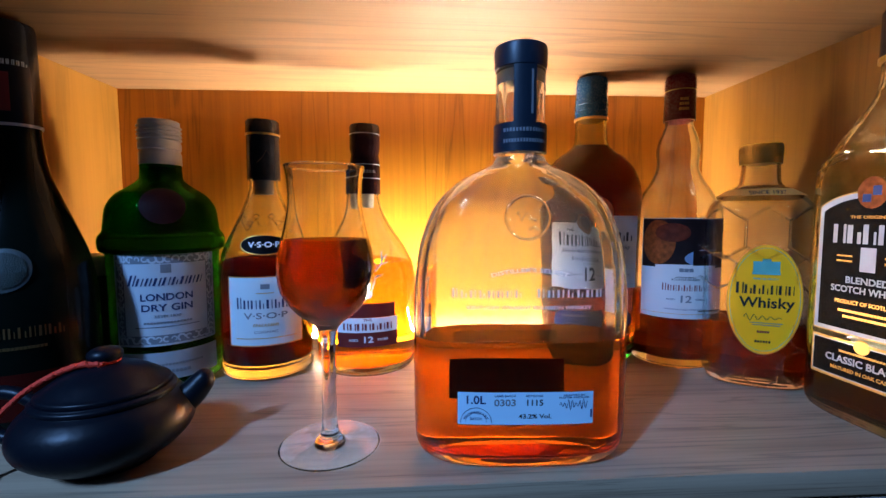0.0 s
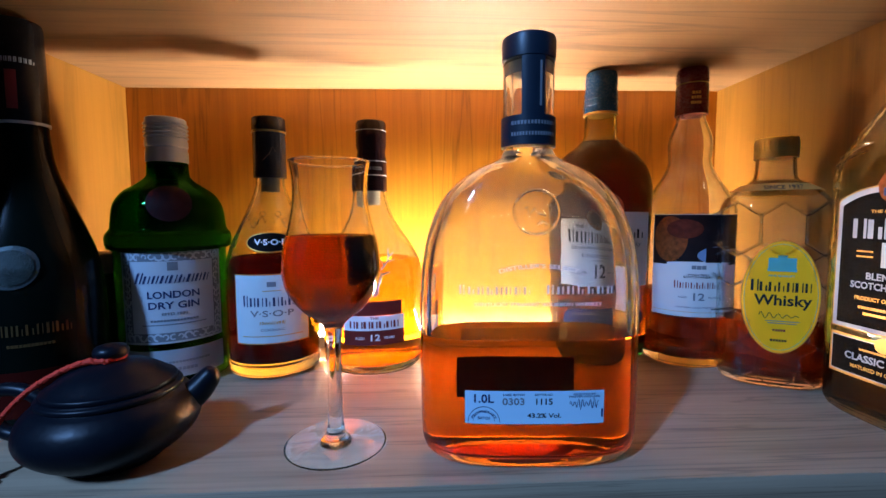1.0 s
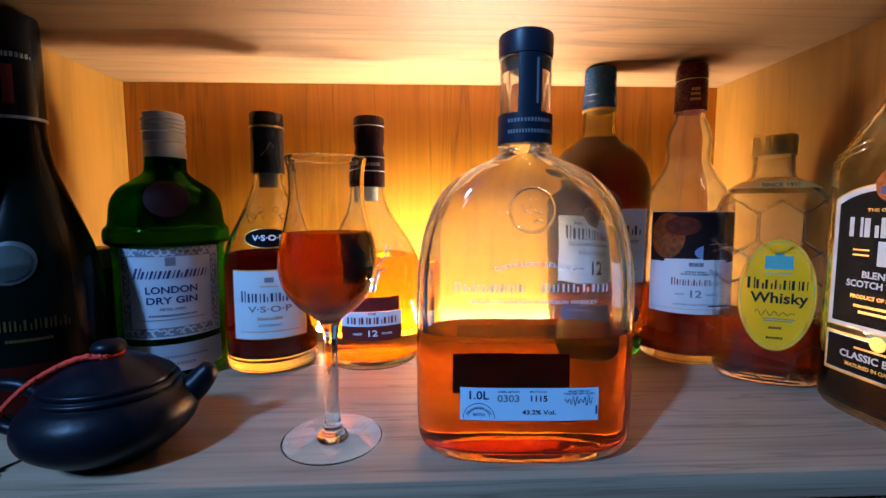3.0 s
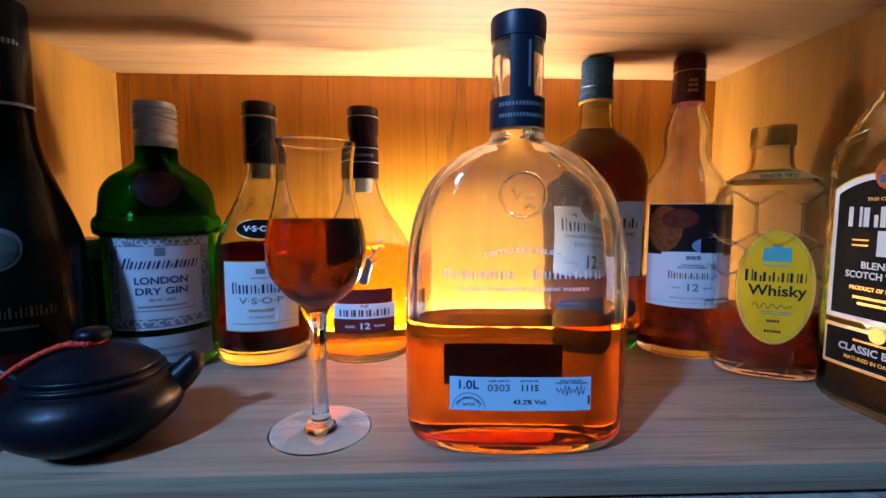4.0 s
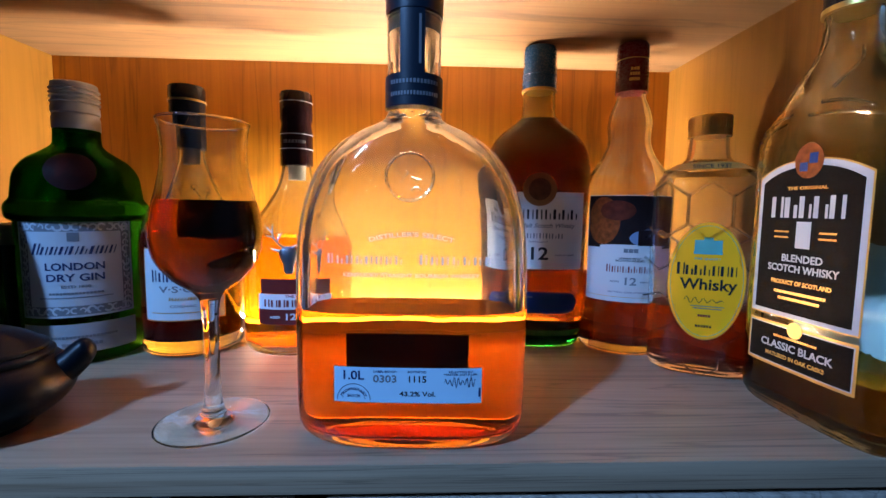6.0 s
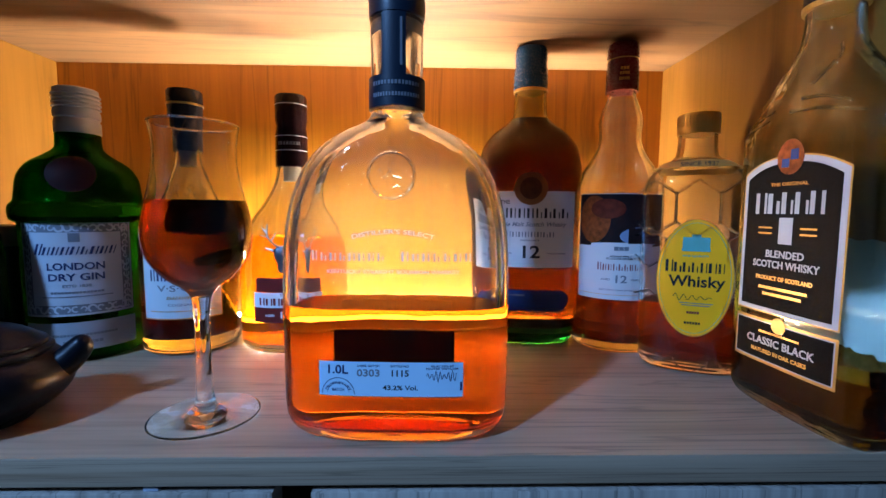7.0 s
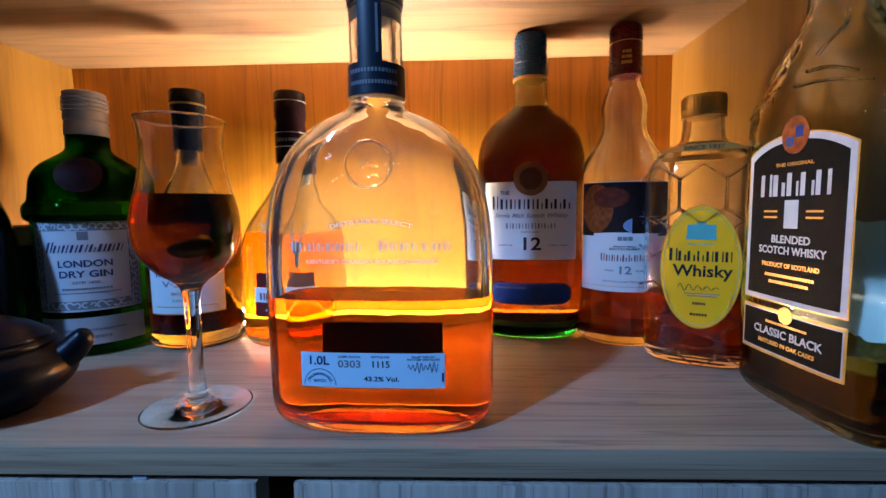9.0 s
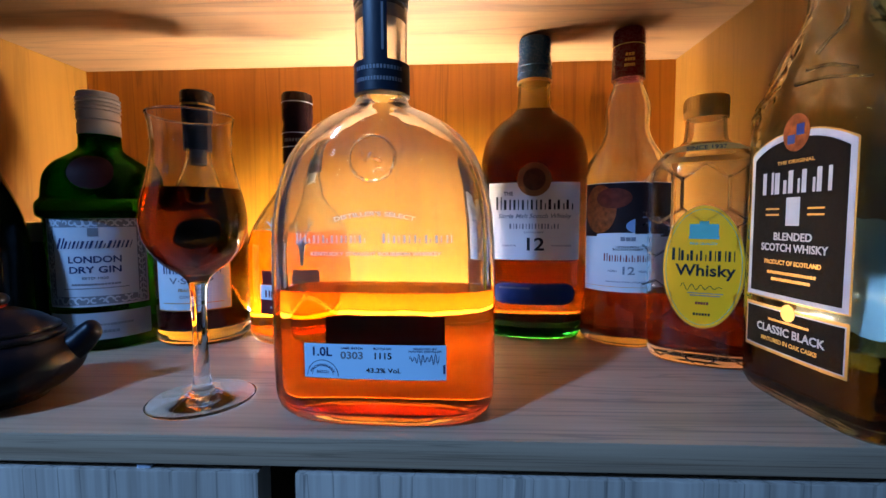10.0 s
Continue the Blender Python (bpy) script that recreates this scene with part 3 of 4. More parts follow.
def blocks(owner, u, v, width, height, count, mat, parent=None, h=0.0005, first=1.0, slant=0.0, name="wordmark", fill=0.72):
    """A trade name as a row of plain upright strokes, two to a letter's width; small print as a row of dashes."""
    rnd = random.Random(count * 31 + int(width * 9999))
    bm = bmesh.new()
    pitch = width / count
    mark = name == "wordmark"
    for i in range(count):
        t = height * (first if i == 0 else rnd.uniform(0.94, 1.0))
        w = pitch * min(0.90, fill * 1.22 * rnd.uniform(0.80, 1.08))
        c = -width / 2 + pitch * (i + 0.5)
        if mark:
            stem, thin = w * rnd.uniform(0.32, 0.40), w * rnd.uniform(0.16, 0.26)
            runs = [(c - w / 2, stem, 1.0), (c + w / 2 - thin, thin, 1.0 if i == 0 else rnd.choice((1.0, 1.0, 0.62)))]
        else:
            runs = [(c - w / 2, w, 1.0)]
        for x, wide, share in runs:
            box_mesh(x, -height / 2, 0, x + wide, -height / 2 + t * share, 0.00015, 0, bm)
        if mark:
            for q in bm.verts:
                q.co = (u + q.co.x + slant * q.co.y, v + q.co.y, q.co.z)
            part("wordmark_block", wrap(bm, owner, h), mat, parent or owner)
            bm = bmesh.new()
    if mark:
        return bm.free()
    for q in bm.verts:
        q.co = (u + q.co.x + slant * q.co.y, v + q.co.y, q.co.z)
    wrap(bm, owner, h)
    return tagged(part(name, bm, mat, parent or owner), kind="stuff")


def bar(owner, u, v, w, t, mat, parent=None, h=0.0005, name="print_line"):
    return sheet(owner, name, u, v, w, t, mat, parent, h=h, thick=0.00012, nv=1)


def tube(points, radius, segs=10, taper=1.0):
    """A round rod along a run of points."""
    bm = bmesh.new()
    pts = [Vector(p) for p in points]
    rs = []
    for i, p in enumerate(pts):
        d = (pts[min(i + 1, len(pts) - 1)] - pts[max(i - 1, 0)]).normalized()
        s = d.orthogonal().normalized() if abs(d.z) > 0.95 else d.cross(Vector((0, 0, 1))).normalized()
        t = d.cross(s)
        r = radius * (1 + (taper - 1) * i / max(1, len(pts) - 1))
        rs.append([bm.verts.new(p + r * (math.cos(w) * s + math.sin(w) * t)) for w in (2 * math.pi * k / segs for k in range(segs))])
    for r0, r1 in zip(rs, rs[1:]):
        skin(bm, r0, r1)
    lid(bm, rs[0], False)
    lid(bm, rs[-1])
    return bm


def hoop(owner, u, v, ru, rv, rod, mat, name, parent=None, sides=40, label=""):
    """A raised ring lying on the front of a bottle."""
    bm = bmesh.new()
    rs = []
    for i in range(sides):
        w = 2 * math.pi * (i + 0.5) / sides
        c = surface(owner, u + ru * math.cos(w), v + rv * math.sin(w), 0.0)
        out_d = (surface(owner, u + ru * math.cos(w), v + rv * math.sin(w), 0.001) - c).normalized()
        rad = (surface(owner, u + (ru + 0.001) * math.cos(w), v + (rv + 0.001) * math.sin(w), 0.0) - c).normalized()
        rs.append([bm.verts.new(c + rod * (math.cos(k) * rad + math.sin(k) * out_d)) for k in (2 * math.pi * j / 8 for j in range(8))])
    for i in range(sides):
        skin(bm, rs[i], rs[(i + 1) % sides])
    return part(name, bm, mat, parent or owner, label)


gin_paper = worn("bluish_paper", (0.42, 0.45, 0.48), 0.5, amount=0.1, scale=40)
paper = worn("white_paper", (0.54, 0.53, 0.51), 0.55, amount=0.08, scale=40)
pale_paper = worn("pale_blue_paper", (0.50, 0.58, 0.60), 0.5, amount=0.08, scale=40)
blue_paper = worn("light_blue_paper", (0.42, 0.62, 0.74), 0.55, amount=0.08, scale=40)
yellow_paper = worn("yellow_paper", (1.0, 0.43, 0.006), 0.5, amount=0.1, scale=40)
black_paper = worn("black_paper", (0.003, 0.0025, 0.0025), 0.6, amount=0.2, spec=0.04)
maroon_paper = worn("maroon_paper", (0.14, 0.015, 0.013), 0.45)
ember_paper = worn("dark_red_foil", (0.045, 0.003, 0.002), 0.5, spec=0.06)
royal_paper = worn("royal_blue_paper", (0.007, 0.032, 0.13), 0.4)
brown_paper = worn("brown_backing", (0.09, 0.028, 0.012), 0.6)
night_paper = worn("night_print", (0.014, 0.007, 0.007), 0.5, amount=0.5, scale=200, spec=0.1)
rust_print = worn("rust_print", (0.22, 0.055, 0.013), 0.4, amount=0.95, scale=420, spec=0.1)
dusk_print = worn("dark_red_print", (0.10, 0.02, 0.010), 0.45, amount=0.8, scale=300, spec=0.1)
snow_print = worn("snow_print", (0.15, 0.22, 0.34), 0.45, amount=0.3, scale=60)
grey_paper = worn("grey_paper", (0.30, 0.31, 0.33), 0.5)
ink = worn("black_ink", (0.012, 0.012, 0.016), 0.5)
grey_ink = worn("grey_ink", (0.16, 0.17, 0.19), 0.5)
blue_ink = worn("navy_ink", (0.015, 0.03, 0.09), 0.5)
red_ink = worn("dark_red_ink", (0.20, 0.03, 0.03), 0.5)
white_ink = worn("white_ink", (0.75, 0.76, 0.78), 0.5)
dim_ink = worn("silver_grey_ink", (0.36, 0.37, 0.39), 0.5)
frost_ink = worn("pale_print", (0.72, 0.68, 0.64), 0.5)
gold_ink = worn("gold_ink", (0.56, 0.30, 0.07), 0.38, 0.5)
bronze = worn("bronze_foil", (0.26, 0.11, 0.035), 0.4, 0.5)
bronze_dark = worn("dark_bronze_foil", (0.13, 0.05, 0.018), 0.4, 0.5, scale=300, amount=0.6)
faint_gold = worn("faded_gold_ink", (0.10, 0.055, 0.018), 0.45, 0.3)
green_ink = worn("sea_green_ink", (0.10, 0.36, 0.32), 0.5)
wax = worn("dark_red_wax", (0.016, 0.002, 0.002), 0.6, spec=0.08)
cork = worn("pale_stopper", (0.24, 0.19, 0.14), 0.6, bump=0.3)
dull_pewter = worn("dull_pewter", (0.10, 0.12, 0.12), 0.4, 0.7, bump=0.4)
dark_pewter = worn("dark_pewter", (0.025, 0.035, 0.033), 0.4, 0.5, bump=0.6, scale=200)
pewter = worn("pewter", (0.22, 0.23, 0.26), 0.34, 0.9, bump=0.4)


def lace(owner, u, v, w, t, band, mat, parent, seed):
    """Scrollwork round the rim of a label, as small printed curls."""
    rnd = random.Random(seed)
    bm = bmesh.new()
    n = 56
    for i in range(n):
        s = (i + 0.5) / n * 2 * (w + t)
        if s < w:
            x, y = -w / 2 + s, t / 2 - band / 2
        elif s < w + t:
            x, y = w / 2 - band / 2, t / 2 - (s - w)
        elif s < 2 * w + t:
            x, y = w / 2 - (s - w - t), -t / 2 + band / 2
        else:
            x, y = -w / 2 + band / 2, -t / 2 + (s - 2 * w - t)
        x, y = max(-w / 2 + band / 2, min(w / 2 - band / 2, x)), max(-t / 2 + band / 2, min(t / 2 - band / 2, y))
        r, w0 = band * rnd.uniform(0.28, 0.5), rnd.uniform(0, 6.28)
        ri = r * 0.55
        pts = []
        for k in range(9):
            a = w0 + k * 0.55
            pts.append((bm.verts.new((u + x + r * math.cos(a), v + y + r * math.sin(a), 0.0001)), bm.verts.new((u + x + ri * math.cos(a), v + y + ri * math.sin(a), 0.0001))))
        for p, q in zip(pts, pts[1:]):
            bm.faces.new((p[0], q[0], q[1], p[1]))
    wrap(bm, owner, 0.00052)
    return tagged(part("scrollwork", bm, mat, parent), kind="stuff")


# bourbon bottle: neck, relief, print and labels
part("collar", turned([(0.2095, 0.0176), (0.2095, 0.0182), (0.2285, 0.0181), (0.2285, 0.0172)], 48), navy, wf, "navy foil collar")
for vz, k in ((0.2235, 15), (0.2165, 17)):
    blocks(wf, 0.0013, vz, 0.030, 0.0024, k, grey_ink, h=0.0016, name="print_line", fill=0.6)
sheet(wf, "seal_strip", 0.0, 0.2465, 0.0140, 0.037, navy, label="navy paper seal over the stopper", h=0.0012)
bar(wf, 0.0043, 0.2475, 0.0014, 0.028, grey_ink, h=0.0016)
part("stopper", turned([(0.2570, 0.0090), (0.2570, 0.0104), (0.2645, 0.0108), (0.2655, 0.0108)], 40), cork, wf, "pale stopper inside the neck")
hoop(wf, 0.0, 0.166, 0.0138, 0.0138, 0.0009, clear, "medallion", label="pressed glass ring")
for p in ([(-0.0065, 0.1695), (-0.0040, 0.1640), (-0.0005, 0.1690)], [(0.0005, 0.1580), (0.0040, 0.1600), (0.0070, 0.1580)], [(0.0010, 0.1655), (0.0060, 0.1640)]):
    part("pressed_mark", tube([surface(wf, a, b, 0.0) for a, b in p], 0.0008, 8), clear, wf)
words(wf, "DISTILLER'S SELECT", 0.0013, 0.1325, 0.0027, frost_ink, width=0.050, arc=0.09)
blocks(wf, -0.0262, 0.1175, 0.046, 0.0050, 8, frost_ink, first=1.2, fill=0.55)
blocks(wf, 0.0273, 0.1175, 0.044, 0.0050, 7, frost_ink, first=1.2, fill=0.55)
words(wf, "KENTUCKY STRAIGHT BOURBON WHISKEY", 0.0013, 0.1085, 0.0023, frost_ink, width=0.080)
wl = sheet(wf, "front_label", -0.0002, 0.0425, 0.0885, 0.0215, blue_paper, label="small light blue batch label")
words(wf, "1.0L", -0.0332, 0.0480, 0.0055, blue_ink, wl, width=0.0125)
words(wf, "0303", -0.0137, 0.0462, 0.0045, grey_ink, wl, width=0.0140)
words(wf, "1115", 0.0053, 0.0462, 0.0040, ink, wl, width=0.0105)
words(wf, "LABEL BATCH", -0.0137, 0.0508, 0.0013, blue_ink, wl, width=0.0135)
words(wf, "BOTTLE NO", 0.0053, 0.0508, 0.0013, blue_ink, wl, width=0.0110)
words(wf, "43.2% Vol.", 0.0058, 0.0372, 0.0029, ink, wl, width=0.0215)
words(wf, "SELECTED BY\nMASTER DISTILLER", 0.0313, 0.0502, 0.0011, blue_ink, wl, width=0.0200)
part("scrawl", tube([surface(wf, 0.0218 + 0.0185 * i / 40, 0.0448 + 0.0021 * math.sin(i * 1.15) * (1.2 - 0.6 * math.sin(i * 0.33)), 0.0005) for i in range(41)], 0.00022, 6), blue_ink, wl)
words(wf, "PROPRIETARY", -0.0325, 0.0398, 0.0016, blue_ink, wl, width=0.0185, arc=0.0085)
words(wf, "BATCH", -0.0325, 0.0355, 0.0018, blue_ink, wl, width=0.0075)
part("print_ring", tube([surface(wf, -0.0325 + 0.0100 * math.cos(w), 0.0330 + 0.0100 * math.sin(w), 0.0005) for w in np.linspace(0, math.pi, 24)], 0.0002, 6), blue_ink, wl)
part("print_ring", tube([surface(wf, -0.0325 + 0.0068 * math.cos(w), 0.0330 + 0.0068 * math.sin(w), 0.0005) for w in np.linspace(0.1, math.pi - 0.1, 20)], 0.00013, 6), blue_ink, wl)
bar(wf, 0.0428, 0.0385, 0.0012, 0.0055, blue_ink, wl)
sheet(wf, "back_label", 0.004, 0.0455, 0.082, 0.030, brown_paper, label="brown inner side of the back label", back=True)
words(wf, "75 cl", 0.0013, 0.016, 0.0045, clear, h=0.0001, name="pressed_mark")

# gin bottle
sheet(tan, "front_label", 0.0, 0.0895, 0.094, 0.0890, ink, label="white label in a dark scrollwork border")
tl = sheet(tan, "label_field", 0.0, 0.0895, 0.093, 0.0880, gin_paper, h=0.00035, thick=0.0001)
sheet(tan, "label_border", 0.0, 0.0895, 0.089, 0.0845, grey_ink, tl, h=0.00042, thick=0.00008)
lace(tan, 0.0, 0.0895, 0.089, 0.0845, 0.0085, gin_paper, tl, 3)
sheet(tan, "label_centre", 0.0, 0.0895, 0.072, 0.0675, gin_paper, tl, h=0.00052, thick=0.00008)
bar(tan, 0.0, 0.1185, 0.0085, 0.0080, grey_ink, tl, h=0.0007, name="crest")
blocks(tan, 0.0, 0.1065, 0.064, 0.0075, 9, blue_ink, tl, first=1.35, slant=0.35, h=0.0007, fill=0.62)
words(tan, "LONDON", 0.0, 0.0915, 0.0066, blue_ink, tl, width=0.043, h=0.0008)
words(tan, "DRY GIN", 0.0, 0.0815, 0.0066, blue_ink, tl, width=0.042, h=0.0008)
words(tan, "ESTD 1830", 0.0, 0.0735, 0.0025, grey_ink, tl, width=0.021, h=0.0008)
blocks(tan, 0.0, 0.0675, 0.040, 0.0019, 15, grey_ink, tl, h=0.0007, name="print_line")
bar(tan, 0.0, 0.0635, 0.054, 0.0009, grey_ink, tl, h=0.0007)
lw = sheet(tan, "lower_label", 0.0, 0.0255, 0.096, 0.0270, grey_paper, label="grey band label below")
blocks(tan, 0.004, 0.0270, 0.050, 0.0022, 18, grey_ink, lw, name="print_line")
blocks(tan, 0.002, 0.0200, 0.030, 0.0030, 9, grey_ink, lw, name="print_line")
sheet(tan, "wax_seal", 0.0, 0.1770, 0.037, 0.034, wax, label="dark red round seal", shape="oval", h=0.0002, thick=0.0012)
hoop(tan, 0.0, 0.1770, 0.0225, 0.0205, 0.0014, green_glass, "seal_ring")
for z in (0.2440, 0.2480, 0.2520, 0.2560):
    part("cap_ridge", turned([(z - 0.0013, 0.0184), (z - 0.0005, 0.0198), (z + 0.0005, 0.0196), (z + 0.0013, 0.0184)], 40), silver, tan)

# cognac bottle
hl = sheet(hen, "front_label", 0.0, 0.0725, 0.076, 0.0700, gold_ink, label="pale label with a thin gilt edge", h=0.0002)
hf = sheet(hen, "label_field", 0.0, 0.0725, 0.0740, 0.0680, pale_paper, h=0.00035, thick=0.0001)
bar(hen, 0.0, 0.0975, 0.0085, 0.0050, grey_ink, hf, name="crest")
bar(hen, 0.0, 0.0910, 0.0170, 0.0008, gold_ink, hf)
blocks(hen, 0.0, 0.0800, 0.058, 0.0090, 8, blue_ink, hf, first=1.25, fill=0.6)
words(hen, "V·S·O·P", 0.0, 0.0680, 0.0062, grey_ink, hf, width=0.042)
blocks(hen, 0.0, 0.0590, 0.024, 0.0032, 9, gold_ink, hf, slant=0.3)
words(hen, "COGNAC", 0.0, 0.0518, 0.0026, grey_ink, hf, width=0.023)
bar(hen, 0.0, 0.0455, 0.060, 0.0008, gold_ink, hf)
ho = sheet(hen, "neck_label", 0.0, 0.1385, 0.0470, 0.0200, gold_ink, label="oval black neck label", shape="oval", h=0.0003)
hp = sheet(hen, "neck_label_field", 0.0, 0.1385, 0.0450, 0.0182, black_paper, shape="oval", h=0.00055, thick=0.0001)
words(hen, "V·S·O·P", 0.0, 0.1385, 0.0055, white_ink, hp, width=0.030, h=0.0009)
part("cap_band", turned([(0.2515, 0.0160), (0.2515, 0.01735), (0.2535, 0.01735), (0.2535, 0.0160)], 48), gold_metal, hen, "thin gilt ring")
part("capsule_mark", tube([(-0.006, -0.0168, 0.222), (0.0, -0.0171, 0.228), (0.004, -0.0168, 0.236), (0.007, -0.0158, 0.231)], 0.0003, 6), faint_gold, hen)
part("cork_end", turned([(0.190, 0.0075), (0.190, 0.0092), (0.206, 0.0095)], 32), cork, hen, "pale cork end in the neck")

# stag whisky bottle
dl = sheet(dal, "front_label", 0.0, 0.0565, 0.064, 0.0150, white_ink, label="white and maroon printed label")
sheet(dal, "label_band", 0.0, 0.0415, 0.064, 0.0150, maroon_paper, dl)
sheet(dal, "upper_label", 0.0, 0.0715, 0.058, 0.0145, maroon_paper, dl, "sheer red field above the label")
words(dal, "THE", 0.0, 0.0618, 0.0026, red_ink, dl, width=0.0085)
blocks(dal, 0.0, 0.0550, 0.052, 0.0070, 7, red_ink, dl, fill=0.72)
words(dal, "AGED", -0.0145, 0.0412, 0.0023, white_ink, dl, width=0.0100)
words(dal, "12", 0.0, 0.0415, 0.0064, white_ink, dl, width=0.0095)
words(dal, "YEARS", 0.0150, 0.0412, 0.0023, white_ink, dl, width=0.0115)
em = part("emblem", loft([(0.0840, 0.0030, 0.0016, 2), (0.0870, 0.0052, 0.0030, 2), (0.0925, 0.0050, 0.0034, 2), (0.100, 0.0082, 0.0040, 2), (0.106, 0.0090, 0.0036, 2), (0.1105, 0.0044, 0.0024, 2)], 20), pewter, dal, "pewter emblem with branching horns")
em.location = (0, -0.0560, 0)
for s in (-1, 1):
    pts = [(s * 0.003, -0.0580, 0.109), (s * 0.0095, -0.0575, 0.1135), (s * 0.0145, -0.0555, 0.121), (s * 0.0148, -0.0520, 0.1315)]
    part("horn", tube([Vector(p) for p in spline(pts, 4)], 0.0013, 8, 0.5), pewter, dal)
    part("horn", tube([(s * 0.0105, -0.0570, 0.115), (s * 0.0060, -0.0565, 0.1235)], 0.0010, 8, 0.5), pewter, dal)
    part("horn", tube([(s * 0.0147, -0.0548, 0.123), (s * 0.0205, -0.0520, 0.1285)], 0.0010, 8, 0.5), pewter, dal)
    part("horn", tube([(s * 0.0140, -0.0560, 0.119), (s * 0.0210, -0.0530, 0.1205)], 0.0009, 8, 0.5), pewter, dal)
    part("horn", tube([(s * 0.0080, -0.0590, 0.106), (s * 0.0160, -0.0570, 0.1085)], 0.0016, 8, 0.4), pewter, dal)
part("cap_band", turned([(0.2075, 0.0160), (0.2075, 0.01665), (0.2083, 0.01665), (0.2083, 0.0160)], 48), silver, dal)
part("cap_band", turned([(0.2225, 0.0158), (0.2225, 0.0166), (0.2232, 0.0166), (0.2232, 0.0158)], 48), silver, dal)
part("cap_band", turned([(0.2555, 0.0158), (0.2555, 0.01660), (0.2562, 0.01660), (0.2562, 0.0158)], 48), silver, dal)
blocks(dal, 0.0, 0.2150, 0.020, 0.0036, 7, grey_ink, h=0.0026)
part("cork_end", turned([(0.176, 0.0070), (0.176, 0.0088), (0.192, 0.0090)], 32), cork, dal, "pale cork end in the neck")

# oval malt bottle
sl = sheet(sing, "front_label", 0.0, 0.1265, 0.094, 0.0810, paper, label="white label with a gilt round medal above")
sm = sheet(sing, "medal", 0.0, 0.1700, 0.0350, 0.0350, bronze, label="bronze round medal", shape="oval", h=0.0006, thick=0.0004)
sheet(sing, "medal_core", 0.0, 0.1700, 0.0230, 0.0230, bronze_dark, sm, shape="oval", h=0.0011, thick=0.0003)
words(sing, "THE", -0.0265, 0.1555, 0.0042, ink, sl, width=0.0100)
blocks(sing, 0.0, 0.1440, 0.082, 0.0105, 9, ink, sl, first=1.3, fill=0.62)
words(sing, "Single Malt Scotch Whisky", 0.0, 0.1320, 0.0048, grey_ink, sl, width=0.076, slant=0.3)
blocks(sing, 0.0, 0.1215, 0.052, 0.0056, 8, grey_ink, sl, fill=0.6)
words(sing, "DISTILLERY", 0.0, 0.1150, 0.0017, grey_ink, sl, width=0.020)
words(sing, "12", 0.0, 0.1020, 0.0135, ink, sl, width=0.0180)
words(sing, "AGED FOR", -0.0260, 0.1010, 0.0019, grey_ink, sl, width=0.0150)
words(sing, "TWELVE YEARS", 0.0280, 0.1010, 0.0019, grey_ink, sl, width=0.0210)
sb = sheet(sing, "lower_label", 0.0, 0.0500, 0.086, 0.0230, royal_paper, label="royal blue band label with rounded ends", shape="pill")
blocks(sing, -0.020, 0.0560, 0.032, 0.0018, 14, grey_ink, sb, name="print_line")
words(sing, "12", 0.0, 0.2130, 0.0085, tint_glass, width=0.0120, h=0.0002, name="pressed_mark")
blocks(sing, 0.0, 0.2260, 0.042, 0.0030, 12, tint_glass, h=0.0002, name="pressed_mark", fill=0.5)
blocks(sing, 0.0, 0.2020, 0.038, 0.0030, 12, tint_glass, h=0.0002, name="pressed_mark", fill=0.5)
part("cap_band", turned([(0.2765, 0.0172), (0.2765, 0.0188), (0.2790, 0.0188), (0.2790, 0.0172)], 48), gold_ink, sing, "thin copper ring")
for z in (0.2865, 0.2935):
    part("cap_ridge", turned([(z - 0.0010, 0.0180), (z, 0.0189), (z + 0.0010, 0.0180)], 40), teal_cap, sing)

# tall malt bottle
cl = sheet(cly, "front_label", 0.0, 0.1105, 0.094, 0.1080, paper, label="label with a dark painted scene over a white field")
cp = sheet(cly, "painted_scene", 0.0, 0.1375, 0.0925, 0.0525, night_paper, cl, h=0.00045, thick=0.0001)
sheet(cly, "painted_shape", -0.028, 0.1385, 0.034, 0.048, rust_print, cl, shape="oval", h=0.0006, thick=0.0001)
sheet(cly, "painted_shape", -0.014, 0.1490, 0.034, 0.020, dusk_print, cl, shape="oval", h=0.00075, thick=0.0001)
sheet(cly, "painted_shape", 0.022, 0.1215, 0.048, 0.019, snow_print, cl, shape="oval", h=0.0006, thick=0.0001)
sheet(cly, "painted_shape", 0.024, 0.1220, 0.036, 0.016, night_paper, cl, h=0.0008, thick=0.0001)
sheet(cly, "label_arch", 0.0, 0.1085, 0.060, 0.0130, paper, cl, shape="arch", h=0.0007, thick=0.0001)
blocks(cly, 0.0, 0.1090, 0.014, 0.0040, 3, grey_ink, cl, h=0.001, name="crest", fill=0.95)
words(cly, "SINGLE MALT\nSCOTCH WHISKY", 0.0, 0.1000, 0.0020, ink, cl, width=0.028, h=0.0007)
blocks(cly, 0.0, 0.0900, 0.046, 0.0066, 9, red_ink, cl, first=1.2, fill=0.58)
words(cly, "12", 0.0, 0.0775, 0.0078, grey_ink, cl, width=0.0110)
words(cly, "AGED", -0.0140, 0.0772, 0.0020, grey_ink, cl, width=0.0090)
words(cly, "YEARS", 0.0145, 0.0772, 0.0020, grey_ink, cl, width=0.0100)
words(cly, "NATURAL CASK STRENGTH", 0.0, 0.0665, 0.0017, grey_ink, cl, width=0.040)
bar(cly, 0.0, 0.0615, 0.088, 0.0005, gold_ink, cl)
for vz, k, w in ((0.2945, 3, 0.0075), (0.2895, 4, 0.0085), (0.2840, 6, 0.0090)):
    blocks(cly, 0.0, vz, w, 0.0030, k, gold_ink, h=0.0022, name="print_line")
